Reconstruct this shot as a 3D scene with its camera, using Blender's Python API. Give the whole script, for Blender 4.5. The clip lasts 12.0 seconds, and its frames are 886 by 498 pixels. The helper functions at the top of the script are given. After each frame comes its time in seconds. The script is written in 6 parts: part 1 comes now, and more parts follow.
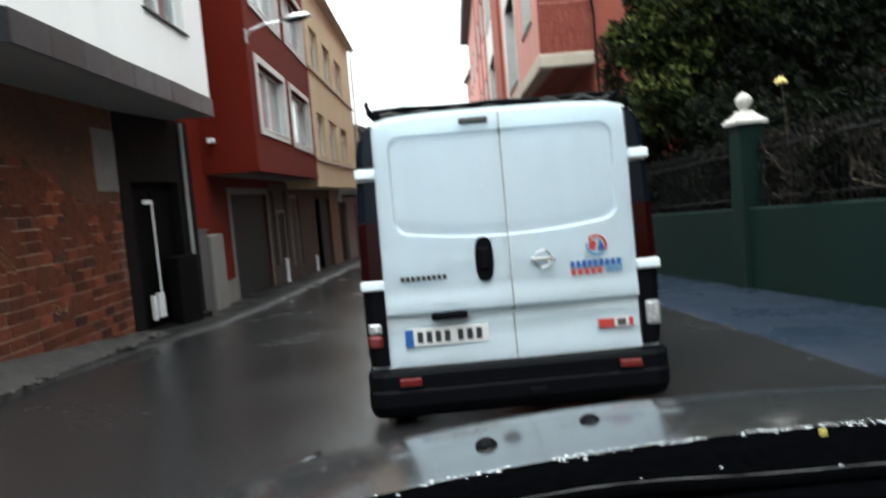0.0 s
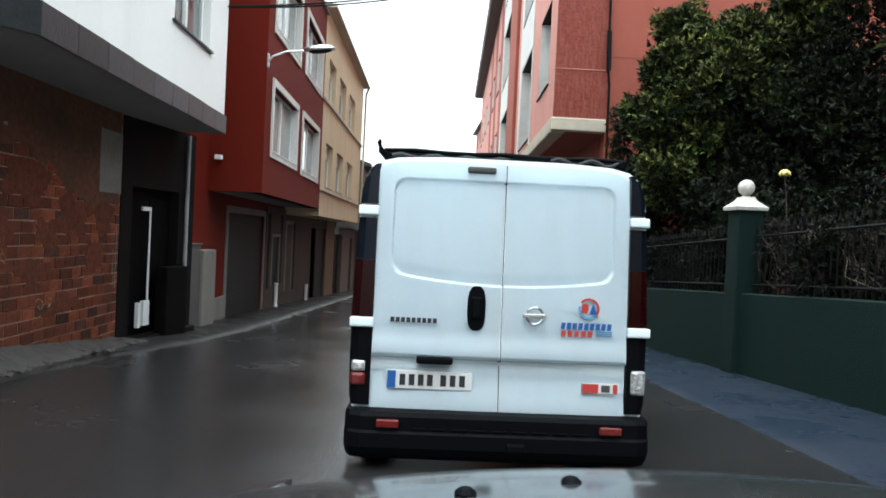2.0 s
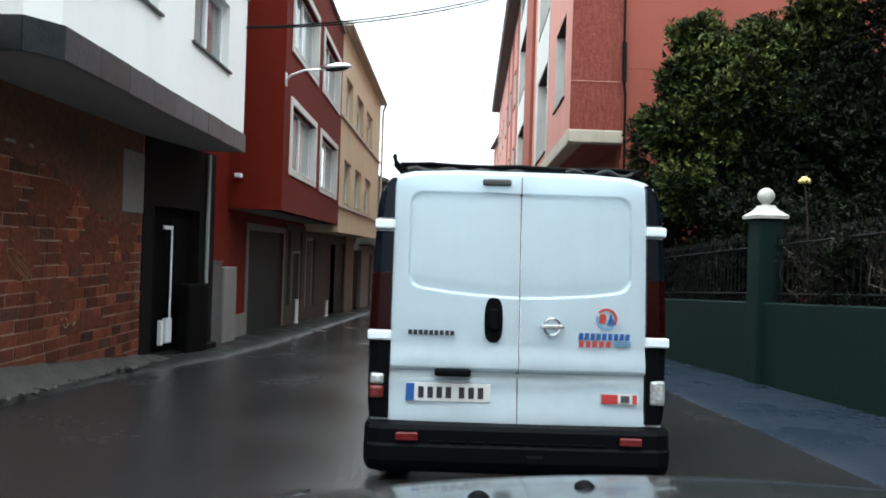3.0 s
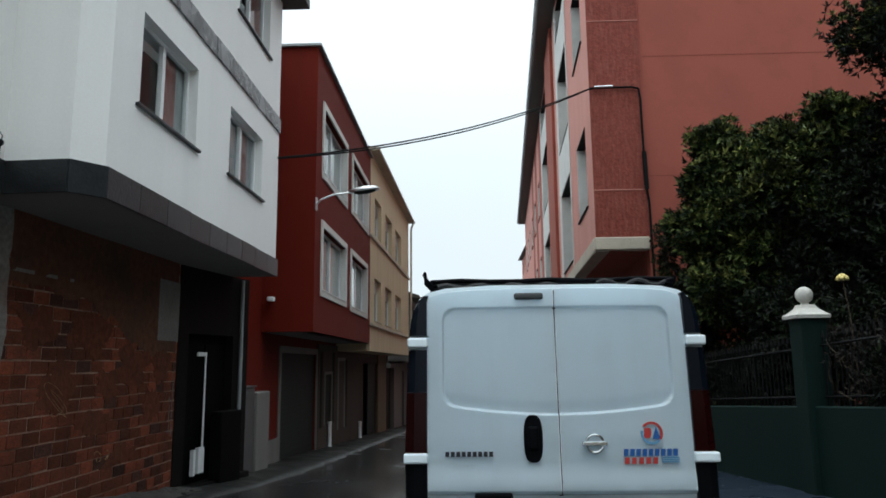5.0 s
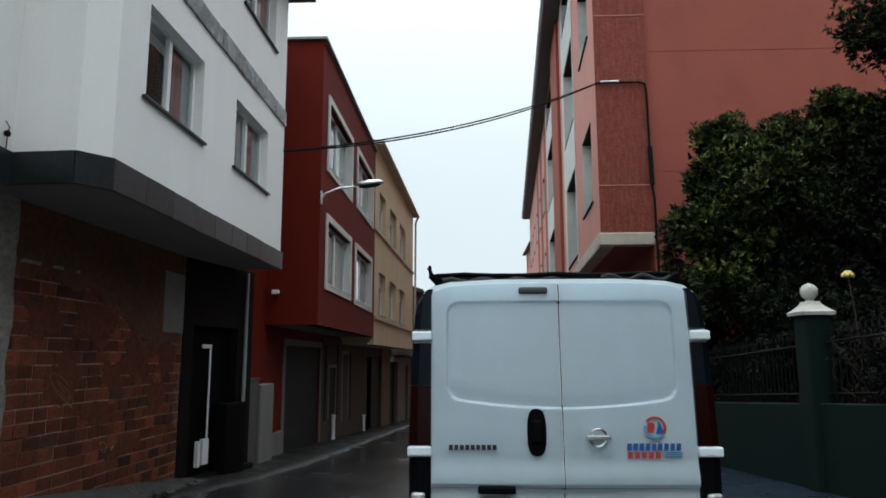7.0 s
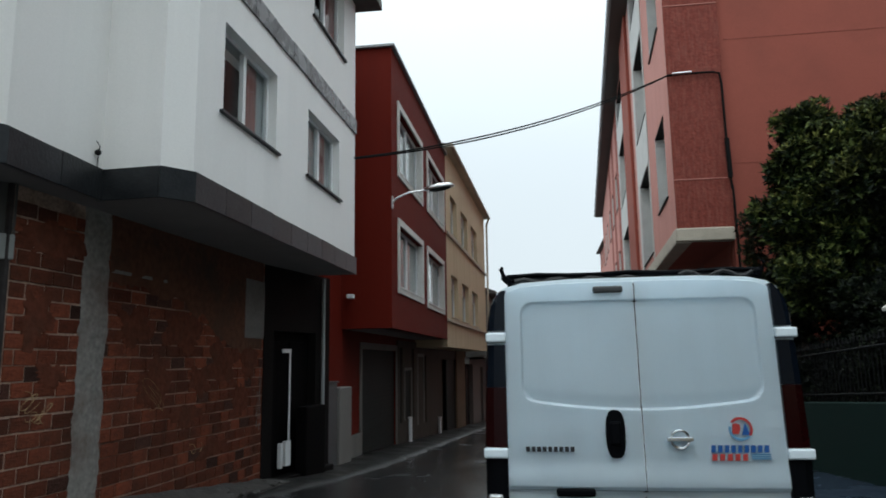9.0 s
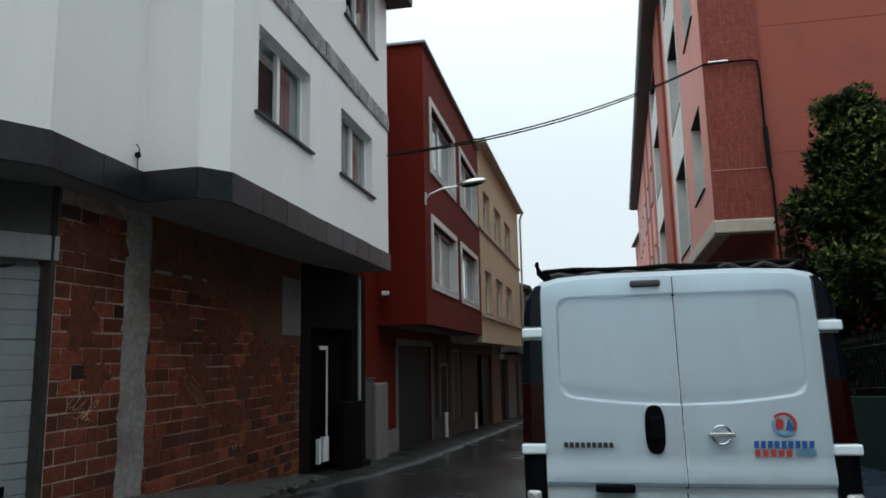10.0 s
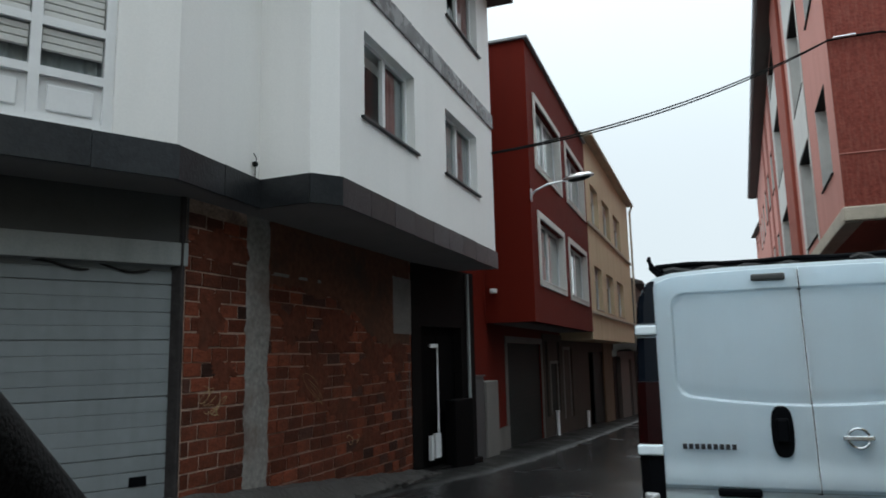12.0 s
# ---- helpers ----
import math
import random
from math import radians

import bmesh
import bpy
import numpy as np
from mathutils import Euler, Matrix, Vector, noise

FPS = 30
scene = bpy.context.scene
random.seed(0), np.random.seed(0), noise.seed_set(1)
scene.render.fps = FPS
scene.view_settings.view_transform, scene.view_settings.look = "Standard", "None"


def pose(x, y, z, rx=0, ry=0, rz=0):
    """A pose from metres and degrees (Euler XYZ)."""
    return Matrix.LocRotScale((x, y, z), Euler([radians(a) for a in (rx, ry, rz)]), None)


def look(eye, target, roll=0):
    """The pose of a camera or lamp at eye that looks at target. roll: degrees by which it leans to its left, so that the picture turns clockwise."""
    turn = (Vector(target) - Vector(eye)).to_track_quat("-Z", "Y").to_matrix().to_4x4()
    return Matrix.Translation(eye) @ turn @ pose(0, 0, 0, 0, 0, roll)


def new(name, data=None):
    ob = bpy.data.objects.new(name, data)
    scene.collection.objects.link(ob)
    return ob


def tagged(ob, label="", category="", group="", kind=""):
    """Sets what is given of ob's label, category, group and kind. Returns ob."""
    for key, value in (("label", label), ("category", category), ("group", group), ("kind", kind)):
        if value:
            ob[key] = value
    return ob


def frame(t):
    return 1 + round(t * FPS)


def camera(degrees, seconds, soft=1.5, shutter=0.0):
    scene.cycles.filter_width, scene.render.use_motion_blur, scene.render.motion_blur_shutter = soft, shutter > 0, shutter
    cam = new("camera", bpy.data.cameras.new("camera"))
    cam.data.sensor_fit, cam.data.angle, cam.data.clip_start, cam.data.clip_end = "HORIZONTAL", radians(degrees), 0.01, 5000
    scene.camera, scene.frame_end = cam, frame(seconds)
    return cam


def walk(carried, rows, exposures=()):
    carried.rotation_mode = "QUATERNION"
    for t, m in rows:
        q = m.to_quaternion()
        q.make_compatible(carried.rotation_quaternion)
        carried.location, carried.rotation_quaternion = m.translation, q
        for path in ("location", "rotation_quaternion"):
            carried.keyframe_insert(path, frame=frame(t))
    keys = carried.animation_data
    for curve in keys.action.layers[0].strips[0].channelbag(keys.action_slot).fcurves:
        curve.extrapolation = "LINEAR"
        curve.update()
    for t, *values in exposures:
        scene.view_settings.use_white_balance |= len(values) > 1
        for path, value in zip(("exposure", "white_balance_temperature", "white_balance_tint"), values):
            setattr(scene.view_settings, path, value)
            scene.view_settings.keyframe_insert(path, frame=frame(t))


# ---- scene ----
cam = camera(64.4, 12.0, soft=1.7, shutter=0.4)
PATH = [
    (0.00, 0.019, 0.023, 1.356, 85.23, 4.76, -2.01),
    (0.20, 0.010, 0.027, 1.363, 82.63, 5.14, -4.60),
    (0.50, -0.001, 0.031, 1.353, 84.00, 1.68, -6.26),
    (0.70, -0.010, 0.033, 1.350, 87.78, -1.89, -3.37),
    (1.00, -0.004, 0.035, 1.344, 88.95, -2.04, -3.21),
    (1.50, -0.003, 0.022, 1.343, 89.04, -2.69, -2.35),
    (2.00, -0.012, 0.018, 1.347, 88.98, -2.76, -2.30),
    (2.50, 0.001, -0.010, 1.331, 89.56, -2.72, -2.04),
    (3.00, 0.007, -0.009, 1.334, 90.11, -1.85, -0.73),
    (3.20, -0.001, -0.008, 1.344, 92.12, -1.42, -0.05),
    (3.50, -0.002, -0.009, 1.353, 92.72, -3.70, -1.17),
    (3.70, 0.001, -0.010, 1.368, 94.83, 1.11, -0.17),
    (5.30, 0.003, 0.006, 1.355, 99.34, 0.48, 2.06),
    (5.50, 0.005, 0.002, 1.355, 98.93, 0.31, 1.84),
    (6.00, 0.003, -0.002, 1.349, 98.80, -0.13, 1.73),
    (6.50, 0.000, -0.000, 1.350, 98.80, 0.00, 2.00),
    (8.50, -0.003, -0.011, 1.347, 99.23, 0.53, 5.36),
    (9.00, -0.000, -0.007, 1.349, 99.07, 0.84, 8.22),
    (9.50, -0.008, -0.012, 1.347, 98.83, 1.15, 10.45),
    (10.00, -0.009, -0.009, 1.352, 98.77, 1.21, 11.02),
    (10.50, 0.003, -0.004, 1.355, 98.56, 1.31, 12.76),
    (11.00, -0.010, -0.016, 1.351, 98.35, 1.24, 14.81),
    (11.50, -0.009, -0.007, 1.355, 98.16, 0.86, 17.08),
    (12.00, -0.010, -0.009, 1.359, 98.75, 1.35, 19.82),
]
EXPOSURES = [(0.0, 1.28, 6450, 7), (0.5, 1.62, 6450, 7), (1.0, 1.5, 6400, 7), (1.5, 1.35, 6350, 7), (2.0, 1.3, 6280, 6), (3.5, 1.1, 6180, 6), (5.5, 0.11, 6150, 6), (12.0, 0.11, 6150, 6)]
walk(cam, [(r[0], pose(*r[1:])) for r in PATH], EXPOSURES)

# ---- overcast daylight ----
world = bpy.data.worlds.new("overcast_sky")
scene.world = world
world.use_nodes = True
wn, wl = world.node_tree.nodes, world.node_tree.links
wn.clear()
sky = wn.new("ShaderNodeTexSky")
sky.sky_type, sky.sun_disc = "NISHITA", False
sky.sun_elevation, sky.sun_rotation = radians(58), radians(200)
sky.air_density, sky.dust_density = 1.0, 4.0
sky_level = wn.new("ShaderNodeVectorMath")
sky_level.operation = "SCALE"
sky_level.inputs["Scale"].default_value = 0.10
coord = wn.new("ShaderNodeTexCoord")
split = wn.new("ShaderNodeSeparateXYZ")
steep = wn.new("ShaderNodeMath")
steep.operation = "POWER"
steep.use_clamp = True
steep.inputs[1].default_value = 2.6
rise = wn.new("ShaderNodeMapRange")
rise.inputs["From Min"].default_value, rise.inputs["From Max"].default_value = 0.0, 1.0
rise.inputs["To Min"].default_value, rise.inputs["To Max"].default_value = 0.84, 2.9
cloud = wn.new("ShaderNodeTexNoise")
cloud.inputs["Scale"].default_value, cloud.inputs["Detail"].default_value = 1.6, 3.0
drift = wn.new("ShaderNodeMapRange")
drift.inputs["To Min"].default_value, drift.inputs["To Max"].default_value = 0.9, 1.1
lift = wn.new("ShaderNodeMath")
lift.operation = "MULTIPLY"
veil = wn.new("ShaderNodeVectorMath")
veil.operation = "SCALE"
veil.inputs[0].default_value = (0.91, 0.972, 1.0)
blend = wn.new("ShaderNodeMix")
blend.data_type = "RGBA"
blend.inputs["Factor"].default_value = 0.93
back = wn.new("ShaderNodeBackground")
back.inputs["Strength"].default_value = 1.0
world_out = wn.new("ShaderNodeOutputWorld")
wl.new(coord.outputs["Generated"], split.inputs[0])
wl.new(split.outputs["Z"], steep.inputs[0])
wl.new(steep.outputs[0], rise.inputs["Value"])
wl.new(coord.outputs["Generated"], cloud.inputs["Vector"])
wl.new(cloud.outputs["Fac"], drift.inputs["Value"])
wl.new(rise.outputs[0], lift.inputs[0])
wl.new(drift.outputs[0], lift.inputs[1])
wl.new(lift.outputs[0], veil.inputs["Scale"])
wl.new(sky.outputs["Color"], sky_level.inputs[0])
wl.new(sky_level.outputs[0], blend.inputs["A"])
wl.new(veil.outputs[0], blend.inputs["B"])
wl.new(blend.outputs["Result"], back.inputs["Color"])
wl.new(back.outputs[0], world_out.inputs[0])

sun_data = bpy.data.lights.new("sun", "SUN")
sun_data.energy, sun_data.angle, sun_data.color = 0.55, radians(40), (1.0, 0.97, 0.93)
sun = new("sun", sun_data)
sun.matrix_world = look((0, 0, 40), (2.0, 6.0, 0))


# ---- materials ----
def material(name, rgb, rough=0.6, metal=0.0, grain=0.1, grain_scale=40.0, stain=0.0, stain_scale=0.8, stain_rgb=None,
             bump=0.0, bump_scale=120.0, streak=False, coat=0.0, piece=0.0, gloss_vary=0.0, spec=0.3, whole=False):
    """A painted or mineral surface: colour with fine grain, large stains (streaks run down; whole: they run on from piece to piece), relief and gloss that vary."""
    m = bpy.data.materials.new(name)
    m.use_nodes = True
    n, l = m.node_tree.nodes, m.node_tree.links
    b = n["Principled BSDF"]
    b.inputs["Roughness"].default_value, b.inputs["Metallic"].default_value = rough, metal
    b.inputs["Coat Weight"].default_value, b.inputs["Coat Roughness"].default_value = coat, 0.05
    b.inputs["Specular IOR Level"].default_value = spec
    place = n.new("ShaderNodeTexCoord")
    fine = n.new("ShaderNodeTexNoise")
    fine.inputs["Scale"].default_value, fine.inputs["Detail"].default_value = grain_scale, 4.0
    l.new(place.outputs["Object"], fine.inputs["Vector"])
    tone = n.new("ShaderNodeMapRange")
    tone.inputs["From Min"].default_value, tone.inputs["From Max"].default_value = 0.25, 0.75
    tone.inputs["To Min"].default_value, tone.inputs["To Max"].default_value = 1.0 - grain, 1.0 + grain
    l.new(fine.outputs["Fac"], tone.inputs["Value"])
    value = tone.outputs[0]
    if piece:
        info = n.new("ShaderNodeObjectInfo")
        each = n.new("ShaderNodeMapRange")
        each.inputs["To Min"].default_value, each.inputs["To Max"].default_value = 1.0 - piece, 1.0 + piece
        l.new(info.outputs["Random"], each.inputs["Value"])
        both = n.new("ShaderNodeMath")
        both.operation = "MULTIPLY"
        l.new(value, both.inputs[0])
        l.new(each.outputs[0], both.inputs[1])
        value = both.outputs[0]
    scaled = n.new("ShaderNodeVectorMath")
    scaled.operation = "SCALE"
    scaled.inputs[0].default_value = rgb
    l.new(value, scaled.inputs["Scale"])
    colour = scaled.outputs[0]
    if stain:
        run = n.new("ShaderNodeMapping")
        run.inputs["Scale"].default_value = (3.0, 3.0, 0.35) if streak else (1.0, 1.0, 1.0)
        big = n.new("ShaderNodeTexNoise")
        big.inputs["Scale"].default_value, big.inputs["Detail"].default_value, big.inputs["Roughness"].default_value = stain_scale, 6.0, 0.6
        if whole:
            l.new(n.new("ShaderNodeNewGeometry").outputs["Position"], run.inputs["Vector"])
        else:
            l.new(place.outputs["Object"], run.inputs["Vector"])
        l.new(run.outputs[0], big.inputs["Vector"])
        ramp = n.new("ShaderNodeMapRange")
        ramp.inputs["From Min"].default_value, ramp.inputs["From Max"].default_value = 0.45, 0.72
        ramp.inputs["To Max"].default_value = stain
        l.new(big.outputs["Fac"], ramp.inputs["Value"])
        mix = n.new("ShaderNodeMix")
        mix.data_type = "RGBA"
        mix.inputs["B"].default_value = (*(stain_rgb or [c * 0.5 for c in rgb]), 1)
        l.new(ramp.outputs[0], mix.inputs["Factor"])
        l.new(colour, mix.inputs["A"])
        colour = mix.outputs["Result"]
        if gloss_vary:
            g = n.new("ShaderNodeMapRange")
            g.inputs["From Min"].default_value, g.inputs["From Max"].default_value = 0.35, 0.65
            g.inputs["To Min"].default_value, g.inputs["To Max"].default_value = max(0.02, rough - gloss_vary), rough + gloss_vary
            l.new(big.outputs["Fac"], g.inputs["Value"])
            l.new(g.outputs[0], b.inputs["Roughness"])
    l.new(colour, b.inputs["Base Color"])
    if bump:
        relief = n.new("ShaderNodeTexNoise")
        relief.inputs["Scale"].default_value, relief.inputs["Detail"].default_value = bump_scale, 3.0
        l.new(place.outputs["Object"], relief.inputs["Vector"])
        push = n.new("ShaderNodeBump")
        push.inputs["Strength"].default_value, push.inputs["Distance"].default_value = min(1.0, bump), 0.02
        l.new(relief.outputs["Fac"], push.inputs["Height"])
        l.new(push.outputs[0], b.inputs["Normal"])
    return m


def glass(name, tint=(0.86, 0.9, 0.9), rough=0.0):
    """Clear window glass, a little dusty."""
    m = bpy.data.materials.new(name)
    m.use_nodes = True
    n, l = m.node_tree.nodes, m.node_tree.links
    b = n["Principled BSDF"]
    b.inputs["Base Color"].default_value = (*tint, 1)
    b.inputs["Transmission Weight"].default_value, b.inputs["IOR"].default_value = 1.0, 1.1
    b.inputs["Specular IOR Level"].default_value = 0.3
    dust = n.new("ShaderNodeTexNoise")
    dust.inputs["Scale"].default_value, dust.inputs["Detail"].default_value = 3.0, 4.0
    level = n.new("ShaderNodeMapRange")
    level.inputs["To Min"].default_value, level.inputs["To Max"].default_value = rough, rough + 0.02
    l.new(dust.outputs["Fac"], level.inputs["Value"])
    l.new(level.outputs[0], b.inputs["Roughness"])
    return m


M_WHITE = material("white_render", (0.82, 0.812, 0.795), 0.75, grain=0.025, grain_scale=50, stain=0.12, stain_scale=0.7, stain_rgb=(0.5, 0.52, 0.5), bump=0.15, bump_scale=160, streak=True)
# plaster coloured well below white, so shade is part of its tone
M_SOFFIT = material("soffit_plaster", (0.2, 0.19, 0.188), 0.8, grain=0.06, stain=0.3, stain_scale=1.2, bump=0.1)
M_SLATE = material("slate_cladding", (0.0175, 0.02, 0.0235), 0.34, grain=0.25, grain_scale=18, stain=0.4, stain_scale=2.5, stain_rgb=(0.045, 0.048, 0.051), bump=0.2, bump_scale=40, piece=0.5)
M_WETSLATE = material("wet_marbled_slate", (0.085, 0.088, 0.092), 0.25, grain=0.3, grain_scale=10, stain=0.9, stain_scale=2.2, stain_rgb=(0.27, 0.28, 0.285), bump=0.15, bump_scale=30, piece=0.25, whole=True, spec=0.4, gloss_vary=0.1)
M_DARKRED = material("dark_red_render", (0.115, 0.0100, 0.0045), 0.7, spec=0.1, grain=0.07, grain_scale=50, stain=0.35, stain_scale=0.9, stain_rgb=(0.075, 0.0075, 0.0055), bump=0.2, bump_scale=150, streak=True)
M_BEIGE = material("ochre_render", (0.58, 0.47, 0.31), 0.75, grain=0.06, stain=0.35, stain_scale=0.8, stain_rgb=(0.36, 0.26, 0.15), bump=0.2, streak=True)
M_CORAL = material("coral_render", (0.315, 0.088, 0.062), 0.75, spec=0.15, grain=0.06, grain_scale=30, stain=0.6, stain_scale=1.1, stain_rgb=(0.24, 0.072, 0.052), bump=0.2, bump_scale=120)
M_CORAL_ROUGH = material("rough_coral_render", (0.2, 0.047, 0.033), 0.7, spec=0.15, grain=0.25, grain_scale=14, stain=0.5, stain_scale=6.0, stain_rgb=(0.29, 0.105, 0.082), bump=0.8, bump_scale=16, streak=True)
M_PINK = material("pink_render", (0.58, 0.265, 0.22), 0.7, spec=0.15, grain=0.06, stain=0.4, stain_scale=0.8, stain_rgb=(0.46, 0.19, 0.155), bump=0.2, streak=True)
M_PALE = material("pale_plaster", (0.17, 0.164, 0.152), 0.7, grain=0.06, stain=0.35, stain_scale=1.0, bump=0.15, streak=True)
M_STONE = material("moulding_stone", (0.5, 0.44, 0.35), 0.7, grain=0.15, stain=0.4, stain_scale=2.0, bump=0.3)
M_TRIM = material("window_surround", (0.6, 0.59, 0.56), 0.6, grain=0.05, stain=0.25, stain_scale=2.5, bump=0.1)
M_PVC = material("white_frame", (0.74, 0.75, 0.76), 0.35, grain=0.02, stain=0.12, stain_scale=3.0)
M_GLASS = glass("window_glass")
# higher IOR than the other glass, for a stronger sky reflection
M_CASEMENT = glass("casement_glass")
M_CASEMENT.node_tree.nodes["Principled BSDF"].inputs["IOR"].default_value = 1.6
M_CASEMENT.node_tree.nodes["Principled BSDF"].inputs["Specular IOR Level"].default_value = 0.5
M_NET = material("net_curtain", (0.27, 0.28, 0.285), 0.85, grain=0.08, grain_scale=60, stain=0.4, stain_scale=5.0, stain_rgb=(0.08, 0.085, 0.09), streak=True)
M_SHEER = material("sheer_curtain", (0.42, 0.42, 0.405), 0.85, grain=0.06, grain_scale=60, stain=0.35, stain_scale=4.0, stain_rgb=(0.27, 0.28, 0.28), streak=True)
M_BLIND = material("roller_blind", (0.55, 0.55, 0.53), 0.6, grain=0.05, stain=0.2, stain_scale=2.0)
M_CURTAIN = material("pink_curtain", (0.24, 0.1, 0.09), 0.85, grain=0.08, stain=0.6, stain_scale=5.0, stain_rgb=(0.12, 0.085, 0.085), streak=True)
M_BRICK = material("hollow_brick", (0.148, 0.04, 0.0205), 0.8, grain=0.4, grain_scale=26, stain=0.9, stain_scale=1.3, stain_rgb=(0.046, 0.021, 0.014), bump=0.7, bump_scale=60, piece=0.5, whole=True, spec=0.15)
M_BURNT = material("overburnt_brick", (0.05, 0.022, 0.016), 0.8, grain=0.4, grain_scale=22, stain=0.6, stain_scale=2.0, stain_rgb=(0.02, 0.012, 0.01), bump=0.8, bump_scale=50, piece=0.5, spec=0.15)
M_MORTAR = material("mortar", (0.37, 0.27, 0.215), 0.9, spec=0.1, grain=0.35, grain_scale=30, stain=0.9, stain_scale=1.7, stain_rgb=(0.06, 0.034, 0.026), bump=0.8, bump_scale=70)
M_OLDMORTAR = material("dirty_mortar", (0.29, 0.19, 0.15), 0.9, spec=0.1, grain=0.35, grain_scale=30, stain=1.0, stain_scale=1.2, stain_rgb=(0.075, 0.03, 0.02), bump=0.8, bump_scale=70)
M_OLDCOAT = material("old_brown_coat", (0.105, 0.048, 0.03), 0.85, spec=0.15, grain=0.3, grain_scale=14, stain=0.8, stain_scale=1.8, stain_rgb=(0.055, 0.04, 0.03), bump=0.5, bump_scale=40)
M_CONCRETE = material("concrete", (0.185, 0.18, 0.17), 0.7, grain=0.18, grain_scale=25, stain=0.5, stain_scale=1.8, bump=0.7, bump_scale=45)
M_COLUMN = material("smeared_concrete", (0.215, 0.206, 0.192), 0.8, grain=0.3, grain_scale=20, stain=0.75, stain_scale=2.6, stain_rgb=(0.12, 0.078, 0.062), bump=0.6, bump_scale=18)
M_LINTEL = material("painted_lintel", (0.25, 0.265, 0.265), 0.6, grain=0.08, stain=0.4, stain_scale=1.2, bump=0.2, streak=True)
M_SHUTTER = material("grey_shutter", (0.2, 0.22, 0.232), 0.4, grain=0.05, grain_scale=12, stain=0.3, stain_scale=1.5, piece=0.05, streak=True)
# black of the doors, also standing in for unlit rooms and openings
M_DOOR_VOID = material("black_door_and_void", (0.0028, 0.0028, 0.003), 0.6, spec=0.06, grain=0.2, stain=0.3, stain_scale=2.0)
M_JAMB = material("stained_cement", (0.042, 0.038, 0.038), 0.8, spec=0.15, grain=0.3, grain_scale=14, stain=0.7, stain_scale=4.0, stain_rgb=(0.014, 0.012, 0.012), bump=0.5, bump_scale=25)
M_SMEAR = material("dirt_film", (0.105, 0.034, 0.02), 0.85, spec=0.12, grain=0.35, grain_scale=12, stain=0.7, stain_scale=2.2, stain_rgb=(0.07, 0.034, 0.022), bump=0.6, bump_scale=24)
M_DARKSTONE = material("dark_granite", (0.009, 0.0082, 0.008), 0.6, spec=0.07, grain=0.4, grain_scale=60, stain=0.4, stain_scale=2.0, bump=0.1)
M_METAL = material("brushed_steel", (0.6, 0.6, 0.6), 0.3, metal=1.0, grain=0.05)
M_GREYBOX = material("grey_cabinet", (0.062, 0.065, 0.066), 0.5, grain=0.06, stain=0.35, stain_scale=2.0)
M_DARKSHUT = material("dark_shutter", (0.021, 0.026, 0.0245), 0.65, spec=0.1, grain=0.08, stain=0.3, stain_scale=1.0)
M_BROWN = material("brown_ground_floor", (0.076, 0.066, 0.056), 0.75, spec=0.1, grain=0.1, stain=0.4, stain_scale=1.0, streak=True)
M_OCHRESTONE = material("ochre_stone", (0.17, 0.125, 0.08), 0.7, spec=0.15, grain=0.15, stain=0.4, stain_scale=1.5, bump=0.3, streak=True)
M_ASPHALT = material("wet_asphalt", (0.018, 0.018, 0.0185), 0.2, grain=0.5, grain_scale=70, spec=0.5, stain=0.6, stain_scale=0.45, stain_rgb=(0.016, 0.016, 0.017), bump=0.3, bump_scale=42, gloss_vary=0.1)
M_PAVING = material("wet_concrete_paving", (0.02, 0.02, 0.019), 0.42, spec=0.2, grain=0.3, grain_scale=30, stain=0.5, stain_scale=1.3, bump=0.4, bump_scale=22, gloss_vary=0.14)
# the reflected sky's blue is put into the paving's base colour
M_SKYPAVE = material("wet_sky_tinted_paving", (0.016, 0.0245, 0.039), 0.32, grain=0.15, grain_scale=40, stain=0.4, stain_scale=0.9, bump=0.2, bump_scale=40, gloss_vary=0.12)
M_KERB = material("kerb_stone", (0.05, 0.048, 0.045), 0.6, grain=0.2, stain=0.4, stain_scale=3.0, bump=0.6, bump_scale=25)
M_GREENWALL = material("dark_green_wall", (0.0065, 0.0185, 0.0155), 0.65, spec=0.1, grain=0.12, grain_scale=20, stain=0.4, stain_scale=0.9, stain_rgb=(0.006, 0.014, 0.012), bump=0.4, bump_scale=60)
M_IRON = material("black_iron", (0.005, 0.005, 0.0055), 0.6, spec=0.15, grain=0.2)
M_CAP = material("white_cap_stone", (0.6, 0.58, 0.53), 0.65, grain=0.12, stain=0.4, stain_scale=6.0, bump=0.4)
M_VAN = material("van_white_paint", (0.785, 0.89, 0.95), 0.25, grain=0.012, grain_scale=6, coat=0.6, spec=0.5, stain=0.07, stain_scale=2.2, stain_rgb=(0.5, 0.56, 0.59), streak=True)
M_PLASTIC = material("black_plastic", (0.0035, 0.004, 0.0052), 0.5, grain=0.2, grain_scale=80, bump=0.1, spec=0.03)
M_TINT = material("smoked_panel", (0.0035, 0.006, 0.011), 0.14, grain=0.1, spec=0.14)
M_LAMPRED = material("dark_red_lens", (0.013, 0.0012, 0.0015), 0.2, spec=0.15, grain=0.2, grain_scale=30)
M_LAMPBRIGHT = material("red_lens", (0.13, 0.012, 0.012), 0.15, grain=0.2, grain_scale=30, coat=0.5)
M_LAMPCLEAR = material("clear_lens", (0.5, 0.52, 0.53), 0.1, metal=0.6, grain=0.4, grain_scale=40, bump=0.6, bump_scale=40)
M_CHROME = material("chrome", (0.6, 0.62, 0.63), 0.12, metal=1.0, grain=0.03)
